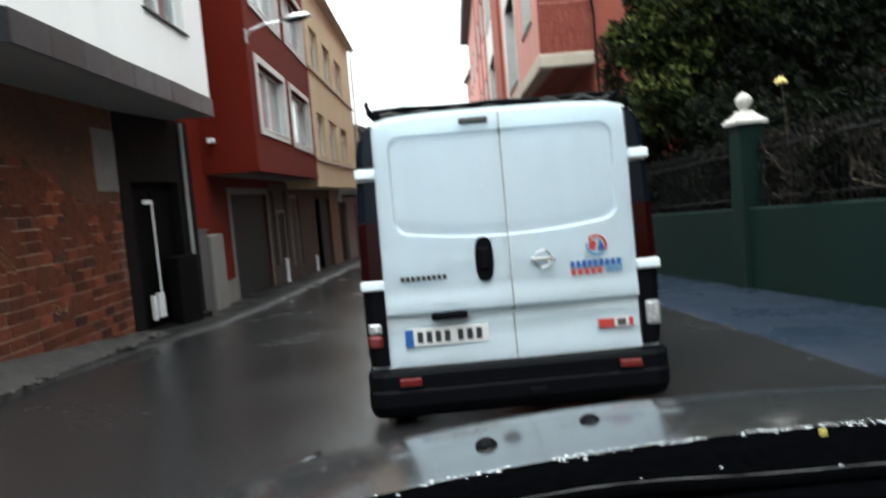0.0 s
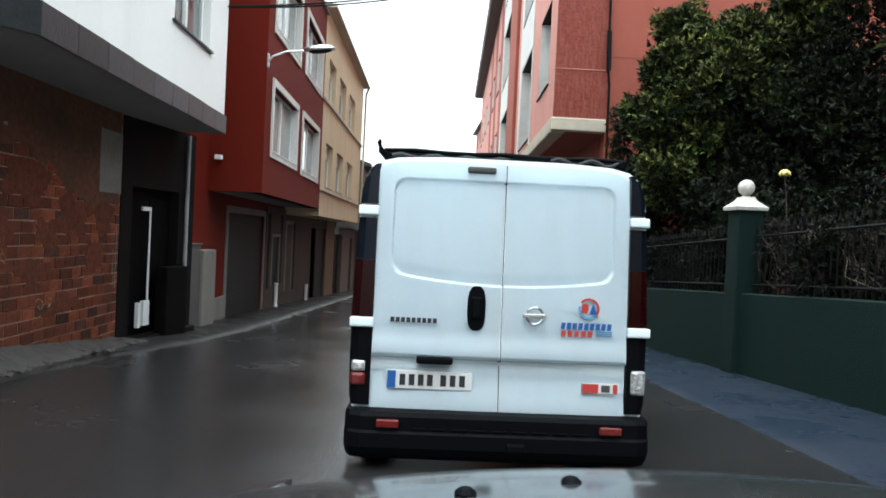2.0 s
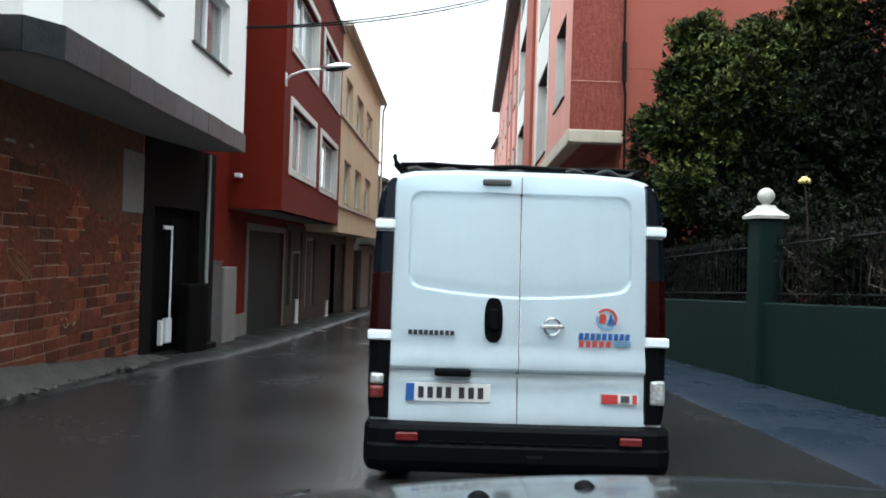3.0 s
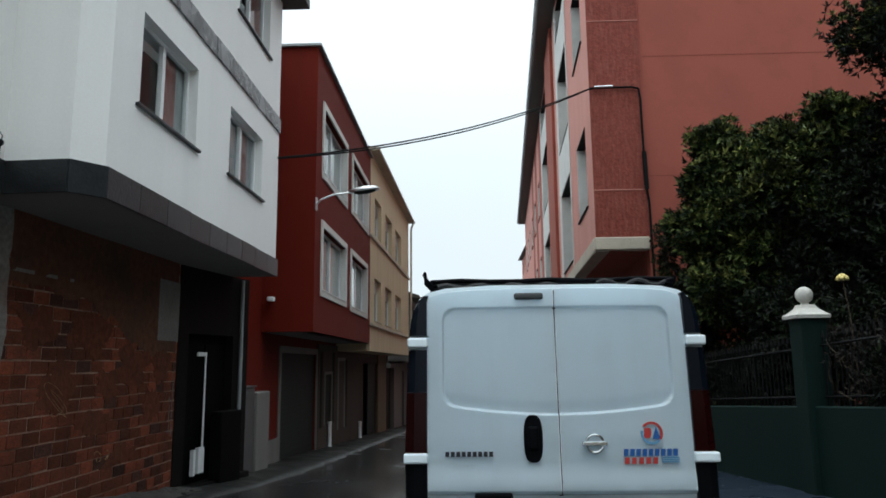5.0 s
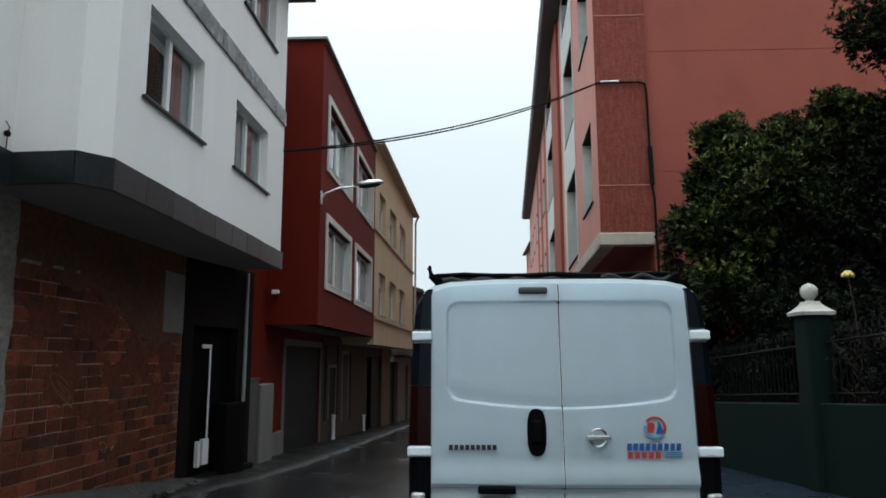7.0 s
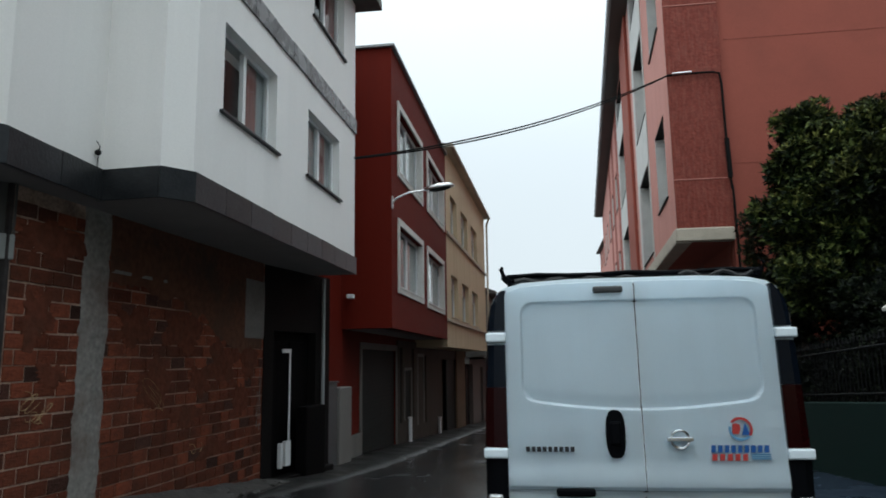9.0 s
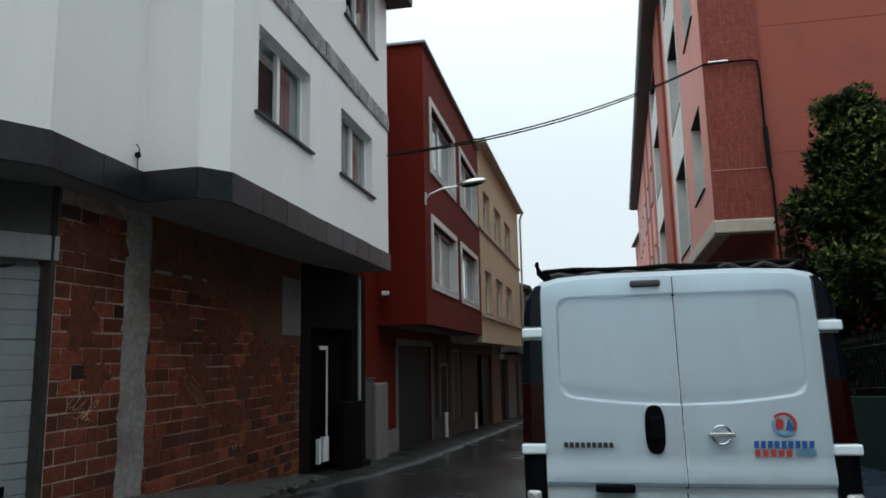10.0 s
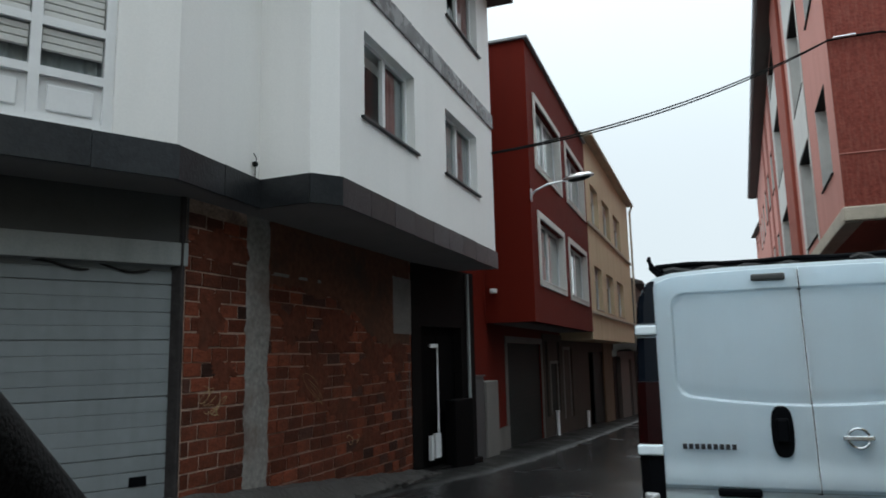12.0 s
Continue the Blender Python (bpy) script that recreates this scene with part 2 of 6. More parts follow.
M_GUTTER = material("pale_grey_gutter", (0.5, 0.53, 0.55), 0.45, grain=0.06, stain=0.4, stain_scale=1.5)
M_RUBBER = material("rubber", (0.012, 0.012, 0.012), 0.6, grain=0.2)
M_PLATE = material("plate_white", (0.66, 0.67, 0.67), 0.4, grain=0.03)
M_BLUE = material("blue_vinyl", (0.022, 0.1, 0.33), 0.4, grain=0.04)
M_LIGHTBLUE = material("light_blue_vinyl", (0.14, 0.32, 0.52), 0.4, grain=0.04)
M_RED = material("red_vinyl", (0.45, 0.05, 0.045), 0.4, grain=0.04)
M_INK = material("dark_lettering", (0.03, 0.03, 0.035), 0.4, grain=0.1)
M_SILVER = material("silver_car_paint", (0.24, 0.25, 0.26), 0.16, metal=0.9, grain=0.05, grain_scale=300, coat=0.25, stain=0.15, stain_scale=6.0)
M_DASHTOP = material("grey_dashboard_skin", (0.018, 0.0168, 0.0176), 0.7, spec=0.2, grain=0.15, grain_scale=150, bump=0.3, bump_scale=250)
M_COWL = material("wet_black_cowl", (0.0011, 0.0012, 0.0015), 0.7, spec=0.0, grain=0.3, grain_scale=60, bump=0.12, bump_scale=40)
M_WETEDGE = material("wet_edge", (0.55, 0.58, 0.6), 0.12, metal=0.8, grain=0.3, grain_scale=60)
M_LEAFLET = material("yellow_fallen_leaf", (0.5, 0.42, 0.12), 0.6, grain=0.2)
M_DASH = material("dashboard_plastic", (0.006, 0.0058, 0.0058), 0.6, spec=0.12, grain=0.2, grain_scale=120, bump=0.3, bump_scale=200)
M_BARK = material("bark", (0.06, 0.045, 0.032), 0.85, grain=0.3, bump=0.8, bump_scale=30)
M_CABLE = material("black_cable", (0.008, 0.008, 0.008), 0.8, spec=0.1, grain=0.1)
M_ROOF = material("roof_edge", (0.09, 0.085, 0.08), 0.6, grain=0.2, stain=0.3)
M_ROSE = material("yellow_petal", (0.75, 0.6, 0.22), 0.6, grain=0.1)


def leaf_material(name, dark, light, rough=0.45):
    """Foliage: each leaf takes its own tone between two greens."""
    m = bpy.data.materials.new(name)
    m.use_nodes = True
    n, l = m.node_tree.nodes, m.node_tree.links
    b = n["Principled BSDF"]
    b.inputs["Roughness"].default_value, b.inputs["Specular IOR Level"].default_value = rough, 0.16
    geo = n.new("ShaderNodeNewGeometry")
    ramp = n.new("ShaderNodeValToRGB")
    ramp.color_ramp.elements[0].color, ramp.color_ramp.elements[1].color = (*dark, 1), (*light, 1)
    ramp.color_ramp.elements[0].position = 0.5
    l.new(geo.outputs["Random Per Island"], ramp.inputs["Fac"])
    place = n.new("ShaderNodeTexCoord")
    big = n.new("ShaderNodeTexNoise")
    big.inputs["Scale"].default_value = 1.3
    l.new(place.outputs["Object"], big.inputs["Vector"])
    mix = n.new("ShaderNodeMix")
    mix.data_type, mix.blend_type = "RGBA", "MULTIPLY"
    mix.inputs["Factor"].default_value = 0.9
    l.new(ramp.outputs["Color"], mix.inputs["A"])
    # broad noise puts shaded hollows between clumps into the leaf colour
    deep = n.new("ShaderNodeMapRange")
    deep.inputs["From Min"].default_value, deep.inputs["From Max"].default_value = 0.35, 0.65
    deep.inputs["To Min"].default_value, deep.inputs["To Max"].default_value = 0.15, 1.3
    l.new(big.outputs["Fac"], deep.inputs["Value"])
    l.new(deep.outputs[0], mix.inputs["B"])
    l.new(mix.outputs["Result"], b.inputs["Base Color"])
    return m


M_LEAF = leaf_material("evergreen_leaf", (0.009, 0.019, 0.006), (0.175, 0.215, 0.062))
# young leaves, their colour also raised to paint the lit clump tops
M_LEAF_LIT = leaf_material("lit_young_leaf", (0.075, 0.09, 0.024), (0.39, 0.4, 0.115))
# foliage that stands in shade: the shade is put into this leaf colour
M_LEAF_SHADE = leaf_material("shade_dark_leaf", (0.002, 0.005, 0.002), (0.024, 0.034, 0.012))
M_CHALK = material("faded_chalk", (0.42, 0.3, 0.17), 0.9, grain=0.3, grain_scale=30, stain=0.9, stain_scale=9.0, stain_rgb=(0.12, 0.045, 0.03), spec=0.1)
M_LEAF_YELLOW = leaf_material("olive_leaf", (0.014, 0.02, 0.008), (0.085, 0.095, 0.03))
M_VINE = leaf_material("withered_vine", (0.012, 0.011, 0.009), (0.055, 0.043, 0.035), 0.6)


# ---- builders ----
def part(name, bm, mat, parent=None, label="", smooth=False, local=False):
    """Links a bmesh as one mesh object, under a thing or a part."""
    me = bpy.data.meshes.new(name)
    bmesh.ops.recalc_face_normals(bm, faces=bm.faces)
    bm.to_mesh(me)
    bm.free()
    me.materials.append(mat)
    if smooth:
        me.shade_smooth()
    ob = new(name, me)
    if parent is not None:
        ob.parent = parent
        if not local and parent.parent is None and parent.type == "EMPTY":
            ob.matrix_parent_inverse = parent.matrix_basis.inverted()
    if label:
        ob["label"] = label
    return ob


def thing(name, label, category, group="", kind="", at=(0, 0, 0)):
    ob = new(name)
    ob.empty_display_size = 0.2
    ob.matrix_basis = Matrix.Translation(at)
    return tagged(ob, label, category, group, kind)


def plan(origin, toward, side=1.0):
    """Maps (u, w, z) to the world: u metres along the line from origin toward the second point, w outwards (side 1: to the right of it), z up."""
    a, b = Vector((*origin, 0)), Vector((*toward, 0))
    along = (b - a).normalized()
    out = Vector((along.y, -along.x, 0)) * side
    return lambda u, w, z: a + along * u + out * w + Vector((0, 0, z))


def plain(u, w, z):
    return Vector((u, w, z))


def box(bm, f, u0, u1, w0, w1, z0, z1, bevel=0.0):
    vs = [bm.verts.new(f(u, w, z)) for z in (z0, z1) for w in (w0, w1) for u in (u0, u1)]
    fs = [bm.faces.new([vs[i] for i in q]) for q in ((0, 2, 3, 1), (4, 5, 7, 6), (0, 1, 5, 4), (2, 6, 7, 3), (0, 4, 6, 2), (1, 3, 7, 5))]
    if bevel:
        bmesh.ops.bevel(bm, geom=list({e for q in fs for e in q.edges}), offset=bevel, segments=2, affect="EDGES", profile=0.5)
    return bm


def boxed(f, *dims, bevel=0.0):
    return box(bmesh.new(), f, *dims, bevel=bevel)


def prism(bm, points, lift):
    """A closed outline (a list of Vectors) pushed along lift."""
    lift = Vector(lift)
    a = [bm.verts.new(p) for p in points]
    b = [bm.verts.new(Vector(p) + lift) for p in points]
    n = len(a)
    bm.faces.new(a)
    bm.faces.new(list(reversed(b)))
    for i in range(n):
        bm.faces.new((a[i], a[(i + 1) % n], b[(i + 1) % n], b[i]))
    return bm


def pierced(f, u0, u1, z0, z1, holes, thick=0.3):
    """A wall with its front at w = 0 and openings (u0, u1, z0, z1) that go through it. z0 and z1 may slope: pairs give both ends."""
    us = sorted({u0, u1, *[h[0] for h in holes], *[h[1] for h in holes]})
    zs = sorted({z0, z1, *[h[2] for h in holes], *[h[3] for h in holes]})
    us, zs = [u for u in us if u0 <= u <= u1], [z for z in zs if z0 <= z <= z1]
    bm, cache = bmesh.new(), {}

    def v(i, j, back):
        if (i, j, back) not in cache:
            cache[i, j, back] = bm.verts.new(f(us[i], -thick if back else 0.0, zs[j]))
        return cache[i, j, back]

    def full(i, j):
        if not (0 <= i < len(us) - 1 and 0 <= j < len(zs) - 1):
            return False
        cu, cz = (us[i] + us[i + 1]) / 2, (zs[j] + zs[j + 1]) / 2
        return not any(h[0] < cu < h[1] and h[2] < cz < h[3] for h in holes)

    for i in range(len(us) - 1):
        for j in range(len(zs) - 1):
            if not full(i, j):
                continue
            for back in (False, True):
                bm.faces.new((v(i, j, back), v(i + 1, j, back), v(i + 1, j + 1, back), v(i, j + 1, back)))
            for di, dj, a, b in ((-1, 0, (i, j), (i, j + 1)), (1, 0, (i + 1, j), (i + 1, j + 1)), (0, -1, (i, j), (i + 1, j)), (0, 1, (i, j + 1), (i + 1, j + 1))):
                if not full(i + di, j + dj):
                    bm.faces.new((v(*a, False), v(*b, False), v(*b, True), v(*a, True)))
    return bm


def tube(bm, points, radius, sides=8):
    """A round bar along a line of points."""
    rings = []
    pts = [Vector(p) for p in points]
    for i, p in enumerate(pts):
        d = (pts[min(i + 1, len(pts) - 1)] - pts[max(i - 1, 0)]).normalized()
        a = d.orthogonal().normalized() if abs(d.z) > 0.9 else d.cross(Vector((0, 0, 1))).normalized()
        b = d.cross(a)
        r = radius[i] if isinstance(radius, (list, tuple)) else radius
        rings.append([bm.verts.new(p + (a * math.cos(k * math.tau / sides) + b * math.sin(k * math.tau / sides)) * r) for k in range(sides)])
    for p, q in zip(rings, rings[1:]):
        for k in range(sides):
            bm.faces.new((p[k], p[(k + 1) % sides], q[(k + 1) % sides], q[k]))
    bm.faces.new(rings[0])
    bm.faces.new(list(reversed(rings[-1])))
    return bm


def turned(bm, centre, profile, sides=20):
    """A lathe shape about a vertical axis: profile of (radius, height)."""
    c = Vector(centre)
    rings = [[bm.verts.new(c + Vector((r * math.cos(k * math.tau / sides), r * math.sin(k * math.tau / sides), z))) for k in range(sides)] for r, z in profile]
    for p, q in zip(rings, rings[1:]):
        for k in range(sides):
            bm.faces.new((p[k], p[(k + 1) % sides], q[(k + 1) % sides], q[k]))
    bm.faces.new(rings[0])
    bm.faces.new(list(reversed(rings[-1])))
    return bm


def ground_z(y):
    """The street runs downhill and levels out far ahead."""
    if y < 45:
        return 0.13 - 0.055 * y
    return 0.13 - 0.055 * 45 - 0.9 * (1 - math.exp(-(y - 45) * 0.055 / 0.9))


# ---- road and pavements ----
def build_road():
    bm = bmesh.new()
    ys = [-60, -20, -8] + [-4 + 1.0 * i for i in range(56)] + [55, 60, 70, 85, 110, 160, 260, 600, 2000]
    xs = [-900, -80, -20, -8, -4, -3, -2, -1, 0, 1, 2, 3, 4, 6, 10, 30, 90, 900]
    grid = [[bm.verts.new((x, y, ground_z(y) + 0.015 * noise.noise(Vector((x * 0.35, y * 0.35, 0))))) for x in xs] for y in ys]
    for a, b in zip(grid, grid[1:]):
        for i in range(len(xs) - 1):
            bm.faces.new((a[i], a[i + 1], b[i + 1], b[i]))
    return tagged(part("road", bm, M_ASPHALT, smooth=True), "wet dark grey asphalt street running downhill", "road", kind="structure")


build_road()


def kerb_line(y):
    """The edge of the pavement on the side of the brick wall."""
    knots = [(-10, -5.2), (5.5, -4.15), (7, -3.95), (9, -3.72), (11, -3.35), (14, -3.12), (20, -3.0), (40, -2.75), (60, -2.2)]
    for (a, xa), (b, xb) in zip(knots, knots[1:]):
        if y <= b:
            return xa + (xb - xa) * (y - a) / (b - a)
    return knots[-1][1]


def build_left_pavement():
    bm = bmesh.new()
    rows = []
    y = -6.0
    while y < 60:
        worn = 0.09 * noise.noise(Vector((y * 1.3, 2.0, 0))) + 0.05 * noise.noise(Vector((y * 5.0, 7.0, 0)))
        x, g = kerb_line(y) + worn, ground_z(y)
        lump = 0.02 * noise.noise(Vector((y * 3.1, 4.0, 0)))
        rows.append([bm.verts.new(p) for p in ((x + 0.07, y, g - 0.05), (x + 0.02, y, g + 0.02 + lump), (x - 0.16, y, g + 0.045 + lump), (x - 0.5, y, g + 0.07), (-9.0, y, g + 0.1))])
        y += 0.22 if y < 24 else 1.5
    for a, b in zip(rows, rows[1:]):
        for i in range(4):
            bm.faces.new((a[i], a[i + 1], b[i + 1], b[i]))
    return tagged(part("pavement", bm, M_PAVING, smooth=True), "worn wet concrete pavement with a broken edge", "pavement", kind="structure")


def build_right_pavement():
    bm = bmesh.new()
    rows = []
    for i in range(48):
        y = -6 + i * 0.5
        x, g = 3.02 + 0.03 * noise.noise(Vector((y, 1.0, 0))), ground_z(y)
        rows.append([bm.verts.new(p) for p in ((x - 0.05, y, g - 0.03), (x, y, g + 0.008), (x + 0.3, y, g + 0.018), (4.9, y, g + 0.03))])
    for a, b in zip(rows, rows[1:]):
        for i in range(3):
            bm.faces.new((a[i], a[i + 1], b[i + 1], b[i]))
    return tagged(part("pavement", bm, M_SKYPAVE, smooth=True), "wet pavement tinted blue for sky reflection along the green garden wall", "pavement", kind="structure")


build_left_pavement()
build_right_pavement()


def build_rubble():
    """A rough fillet of old mortar and a few stones along the foot of the brick wall."""
    bm = bmesh.new()
    rows = []
    for i in range(54):
        s = -0.1 + 0.1 * i
        x, y = -4.2 - 0.0194 * s, 10.2 - s
        g, rise = ground_z(y) + 0.09, 0.03 + 0.055 * max(0.0, s)
        n = [0.05 * noise.noise(Vector((s * 3.0, k * 2.0, 0))) for k in range(4)]
        rows.append([bm.verts.new(p) for p in ((x - 0.02, y, g + rise + n[0]), (x + 0.08 + n[1], y, g + rise * 0.8 + n[1]), (x + 0.22 + n[2], y, g + rise * 0.35 + n[2] * 0.6), (x + 0.4 + n[3], y, g - 0.015), (x + 0.4, y, g - 0.1), (x - 0.02, y, g - 0.1))])
    for p, q in zip(rows, rows[1:]):
        for k in range(5):
            bm.faces.new((p[k], p[k + 1], q[k + 1], q[k]))
    for i in range(60):
        s = random.uniform(0.0, 5.2)
        y, out, r = 10.2 - s, random.uniform(0.1, 0.5), random.uniform(0.012, 0.05)
        made = bmesh.ops.create_icosphere(bm, subdivisions=1, radius=r)["verts"]
        for v in made:
            v.co = Vector((v.co.x * 1.4, v.co.y * 1.3, v.co.z * 0.6)) * (1 + 0.4 * noise.noise(v.co * 40 + Vector((i, 0, 0)))) + Vector((-4.2 - 0.0194 * s + out, y, ground_z(y) + 0.09 + 0.06 * max(0.0, 0.35 - out)))
    return tagged(part("rubble", bm, M_KERB), "grey broken mortar heaped at the foot of the brick wall", "rubble", kind="stuff")


build_rubble()


# ---- windows ----
def blind_sheet(f, u0, u1, w, z0, z1, pitch=0.055):
    """A roller blind: one ribbed sheet."""
    n = max(3, int((z1 - z0) / pitch))
    edge = []
    for i in range(n):
        z, h = z0 + (z1 - z0) * i / n, (z1 - z0) / n
        edge += [(w - 0.012, z), (w, z + h * 0.15), (w, z + h * 0.85)]
    edge.append((w - 0.012, z1))
    bm = bmesh.new()
    prism(bm, [f(u0, ww, z) for ww, z in edge] + [f(u0, w - 0.02, z1), f(u0, w - 0.02, z0)], f(u1, 0, 0) - f(u0, 0, 0))
    return bm


def hanging(f, u0, u1, w, z0, z1):
    """A curtain hanging in shallow folds."""
    n = max(6, int((u1 - u0) / 0.03))
    front = [(u0 + (u1 - u0) * i / n, w + 0.012 * math.sin(i * 1.9) + 0.006 * math.sin(i * 0.7)) for i in range(n + 1)]
    bm = bmesh.new()
    prism(bm, [f(u, q, z0) for u, q in front] + [f(u, q - 0.006, z0) for u, q in reversed(front)], (0, 0, z1 - z0))
    return bm


def window(parent, f, u0, u1, z0, z1, leaves=2, deep=0.14, fill=("glass", "glass"), surround=0.0, surround_mat=None, sill=True, sill_mat=None, bar=0.05, blind=0.0):
    """A framed window set into an opening: the frame is the part, panes, sill, surround and blind hang under it."""
    bm = bmesh.new()
    for a, b, c, d in ((u0, u0 + bar, z0, z1), (u1 - bar, u1, z0, z1), (u0 + bar, u1 - bar, z0, z0 + bar), (u0 + bar, u1 - bar, z1 - bar, z1)):
        box(bm, f, a, b, -deep - 0.05, -deep, c, d)
    step = (u1 - u0) / leaves
    for k in range(1, leaves):
        box(bm, f, u0 + step * k - bar * 0.75, u0 + step * k + bar * 0.75, -deep - 0.045, -deep + 0.012, z0 + bar, z1 - bar)
    frame_part = part("window", bm, M_PVC, parent)
    for k in range(leaves):
        kind = fill[k % len(fill)]
        a, b = u0 + step * k + bar, u0 + step * (k + 1) - bar
        pane = part("pane", boxed(f, a, b, -deep - 0.03, -deep - 0.024, z0 + bar, z1 - bar), M_GLASS, frame_part)
        pane.visible_shadow = False
        if kind != "glass":
            inner = {"curtain": ("curtain", M_CURTAIN), "half": ("curtain", M_CURTAIN), "grey": ("net_curtain", M_NET), "sheer": ("net_curtain", M_SHEER), "blind": ("roller_shade", M_BLIND)}[kind]
            end = a + (b - a) * 0.62 if kind == "half" else b + 0.03
            part(inner[0], hanging(f, a - 0.03, end, -deep - 0.055, z0 + 0.02, z1 - 0.02), inner[1], frame_part)
            if kind == "half":
                part("net_curtain", hanging(f, end + 0.01, b + 0.03, -deep - 0.06, z0 + 0.02, z1 - 0.02), M_NET, frame_part)
    if blind:
        part("blind", blind_sheet(f, u0 + bar, u1 - bar, -deep - 0.006, z1 - (z1 - z0) * blind, z1 - bar), M_BLIND, frame_part)
    if sill:
        part("sill", boxed(f, u0 - 0.08, u1 + 0.08, -deep, 0.045, z0 - 0.032, z0, bevel=0.006), sill_mat or M_SLATE, frame_part)
    if surround:
        bm = bmesh.new()
        s = surround
        for a, b, c, d in ((u0 - s, u0, z0 - s, z1 + s), (u1, u1 + s, z0 - s, z1 + s), (u0, u1, z0 - s, z0), (u0, u1, z1, z1 + s)):
            box(bm, f, a, b, 0.0, 0.035, c, d)
        part("surround", bm, surround_mat or M_TRIM, frame_part)
    # black plate in place of the unlit room behind the glass
    part("dark_room_plate", boxed(f, u0 + 0.01, u1 - 0.01, -deep - 0.34, -deep - 0.3, z0 + 0.01, z1 - 0.01), M_DOOR_VOID, frame_part)
    return frame_part


# ---- white building over a brick ground floor ----
WP = {"end": (-3.23, 11.75), "a": (-3.23, 6.04), "b": (-3.42, 5.79), "c": (-4.02, 5.82), "d": (-3.95, 4.55), "e": (-4.62, 3.43), "f": (-6.6, 0.2)}
W_LOW, W_BAND, W_TOP = 2.86, 3.145, 7.84
white_building = thing("white_building", "white rendered house with slate bands over an unfinished brick ground floor", "house", at=(-6.0, 8.0, -0.3))


def white_walls():
    front = plan(WP["a"], WP["end"])
    holes = [(0.56, 2.03, 3.95, 4.95), (3.22, 4.76, 3.97, 4.95), (3.41, 4.98, 6.47, 7.6)]
    part("wall", pierced(front, 0, 5.71, W_LOW, W_TOP, holes), M_WHITE, white_building)
    window(white_building, front, *holes[0], fill=("glass", "half"), deep=0.115)
    lower = window(white_building, front, *holes[1], fill=("grey", "half"), deep=0.115)
    part("flower_box", boxed(front, 3.3, 3.75, -0.2, -0.165, 4.1, 4.24, bevel=0.02), M_DARKSHUT, lower, "dark box on the inner sill")
    window(white_building, front, *holes[2], fill=("glass", "curtain"), deep=0.115)
    for p, q in (("b", "a"), ("c", "b"), ("d", "c")):
        f = plan(WP[p], WP[q])
        part("wall", pierced(f, 0, (Vector(WP[q]) - Vector(WP[p])).length, W_LOW, W_TOP, [], 0.2), M_WHITE, white_building)
    f = plan(WP["e"], WP["d"])
    full = (Vector(WP["d"]) - Vector(WP["e"])).length
    part("wall", pierced(f, 0, full, W_LOW, W_TOP, [(-0.01, full - 0.5, W_BAND, 5.35)], 0.2), M_WHITE, white_building)
    f = plan(WP["f"], WP["e"])
    long = (Vector(WP["e"]) - Vector(WP["f"])).length
    part("wall", pierced(f, 0, long, W_LOW, W_TOP, [(long - 1.1, long + 0.01, W_BAND, 5.35)], 0.2), M_WHITE, white_building)
    f = plan(WP["end"], (-11.0, 11.75))
    part("wall", pierced(f, 0.3, 7.7, W_LOW, W_TOP, [], 0.3), M_WHITE, white_building)
    f = plan((-4.3, 11.75), (-11.0, 11.75))
    part("wall", pierced(f, 0.0, 6.7, -0.9, W_LOW, [], 0.3), M_CONCRETE, white_building)
    f = plan((-11.0, 0.2), WP["f"])
    part("wall", pierced(f, 0, 4.4, -0.4, W_TOP, [], 0.3), M_WHITE, white_building)
    outline = [WP[k] for k in ("end", "a", "b", "c", "d", "e", "f")] + [(-11.0, 0.2), (-11.0, 11.75)]
    grow = [(-2.79, 12.0), (-2.79, 5.8), (-3.1, 5.4), (-3.55, 5.3), (-3.5, 4.3), (-4.2, 3.1), (-6.3, -0.3), (-11.3, -0.3), (-11.3, 12.0)]
    part("floor_slab", prism(bmesh.new(), [Vector((x, y, W_LOW - 0.004)) for x, y in outline], (0, 0, 0.12)), M_SOFFIT, white_building, "plaster underside of the overhang, toned grey for shade")
    part("roof", prism(bmesh.new(), [Vector((x, y, W_TOP)) for x, y in grow], (0, 0, 0.16)), M_ROOF, white_building)


white_walls()


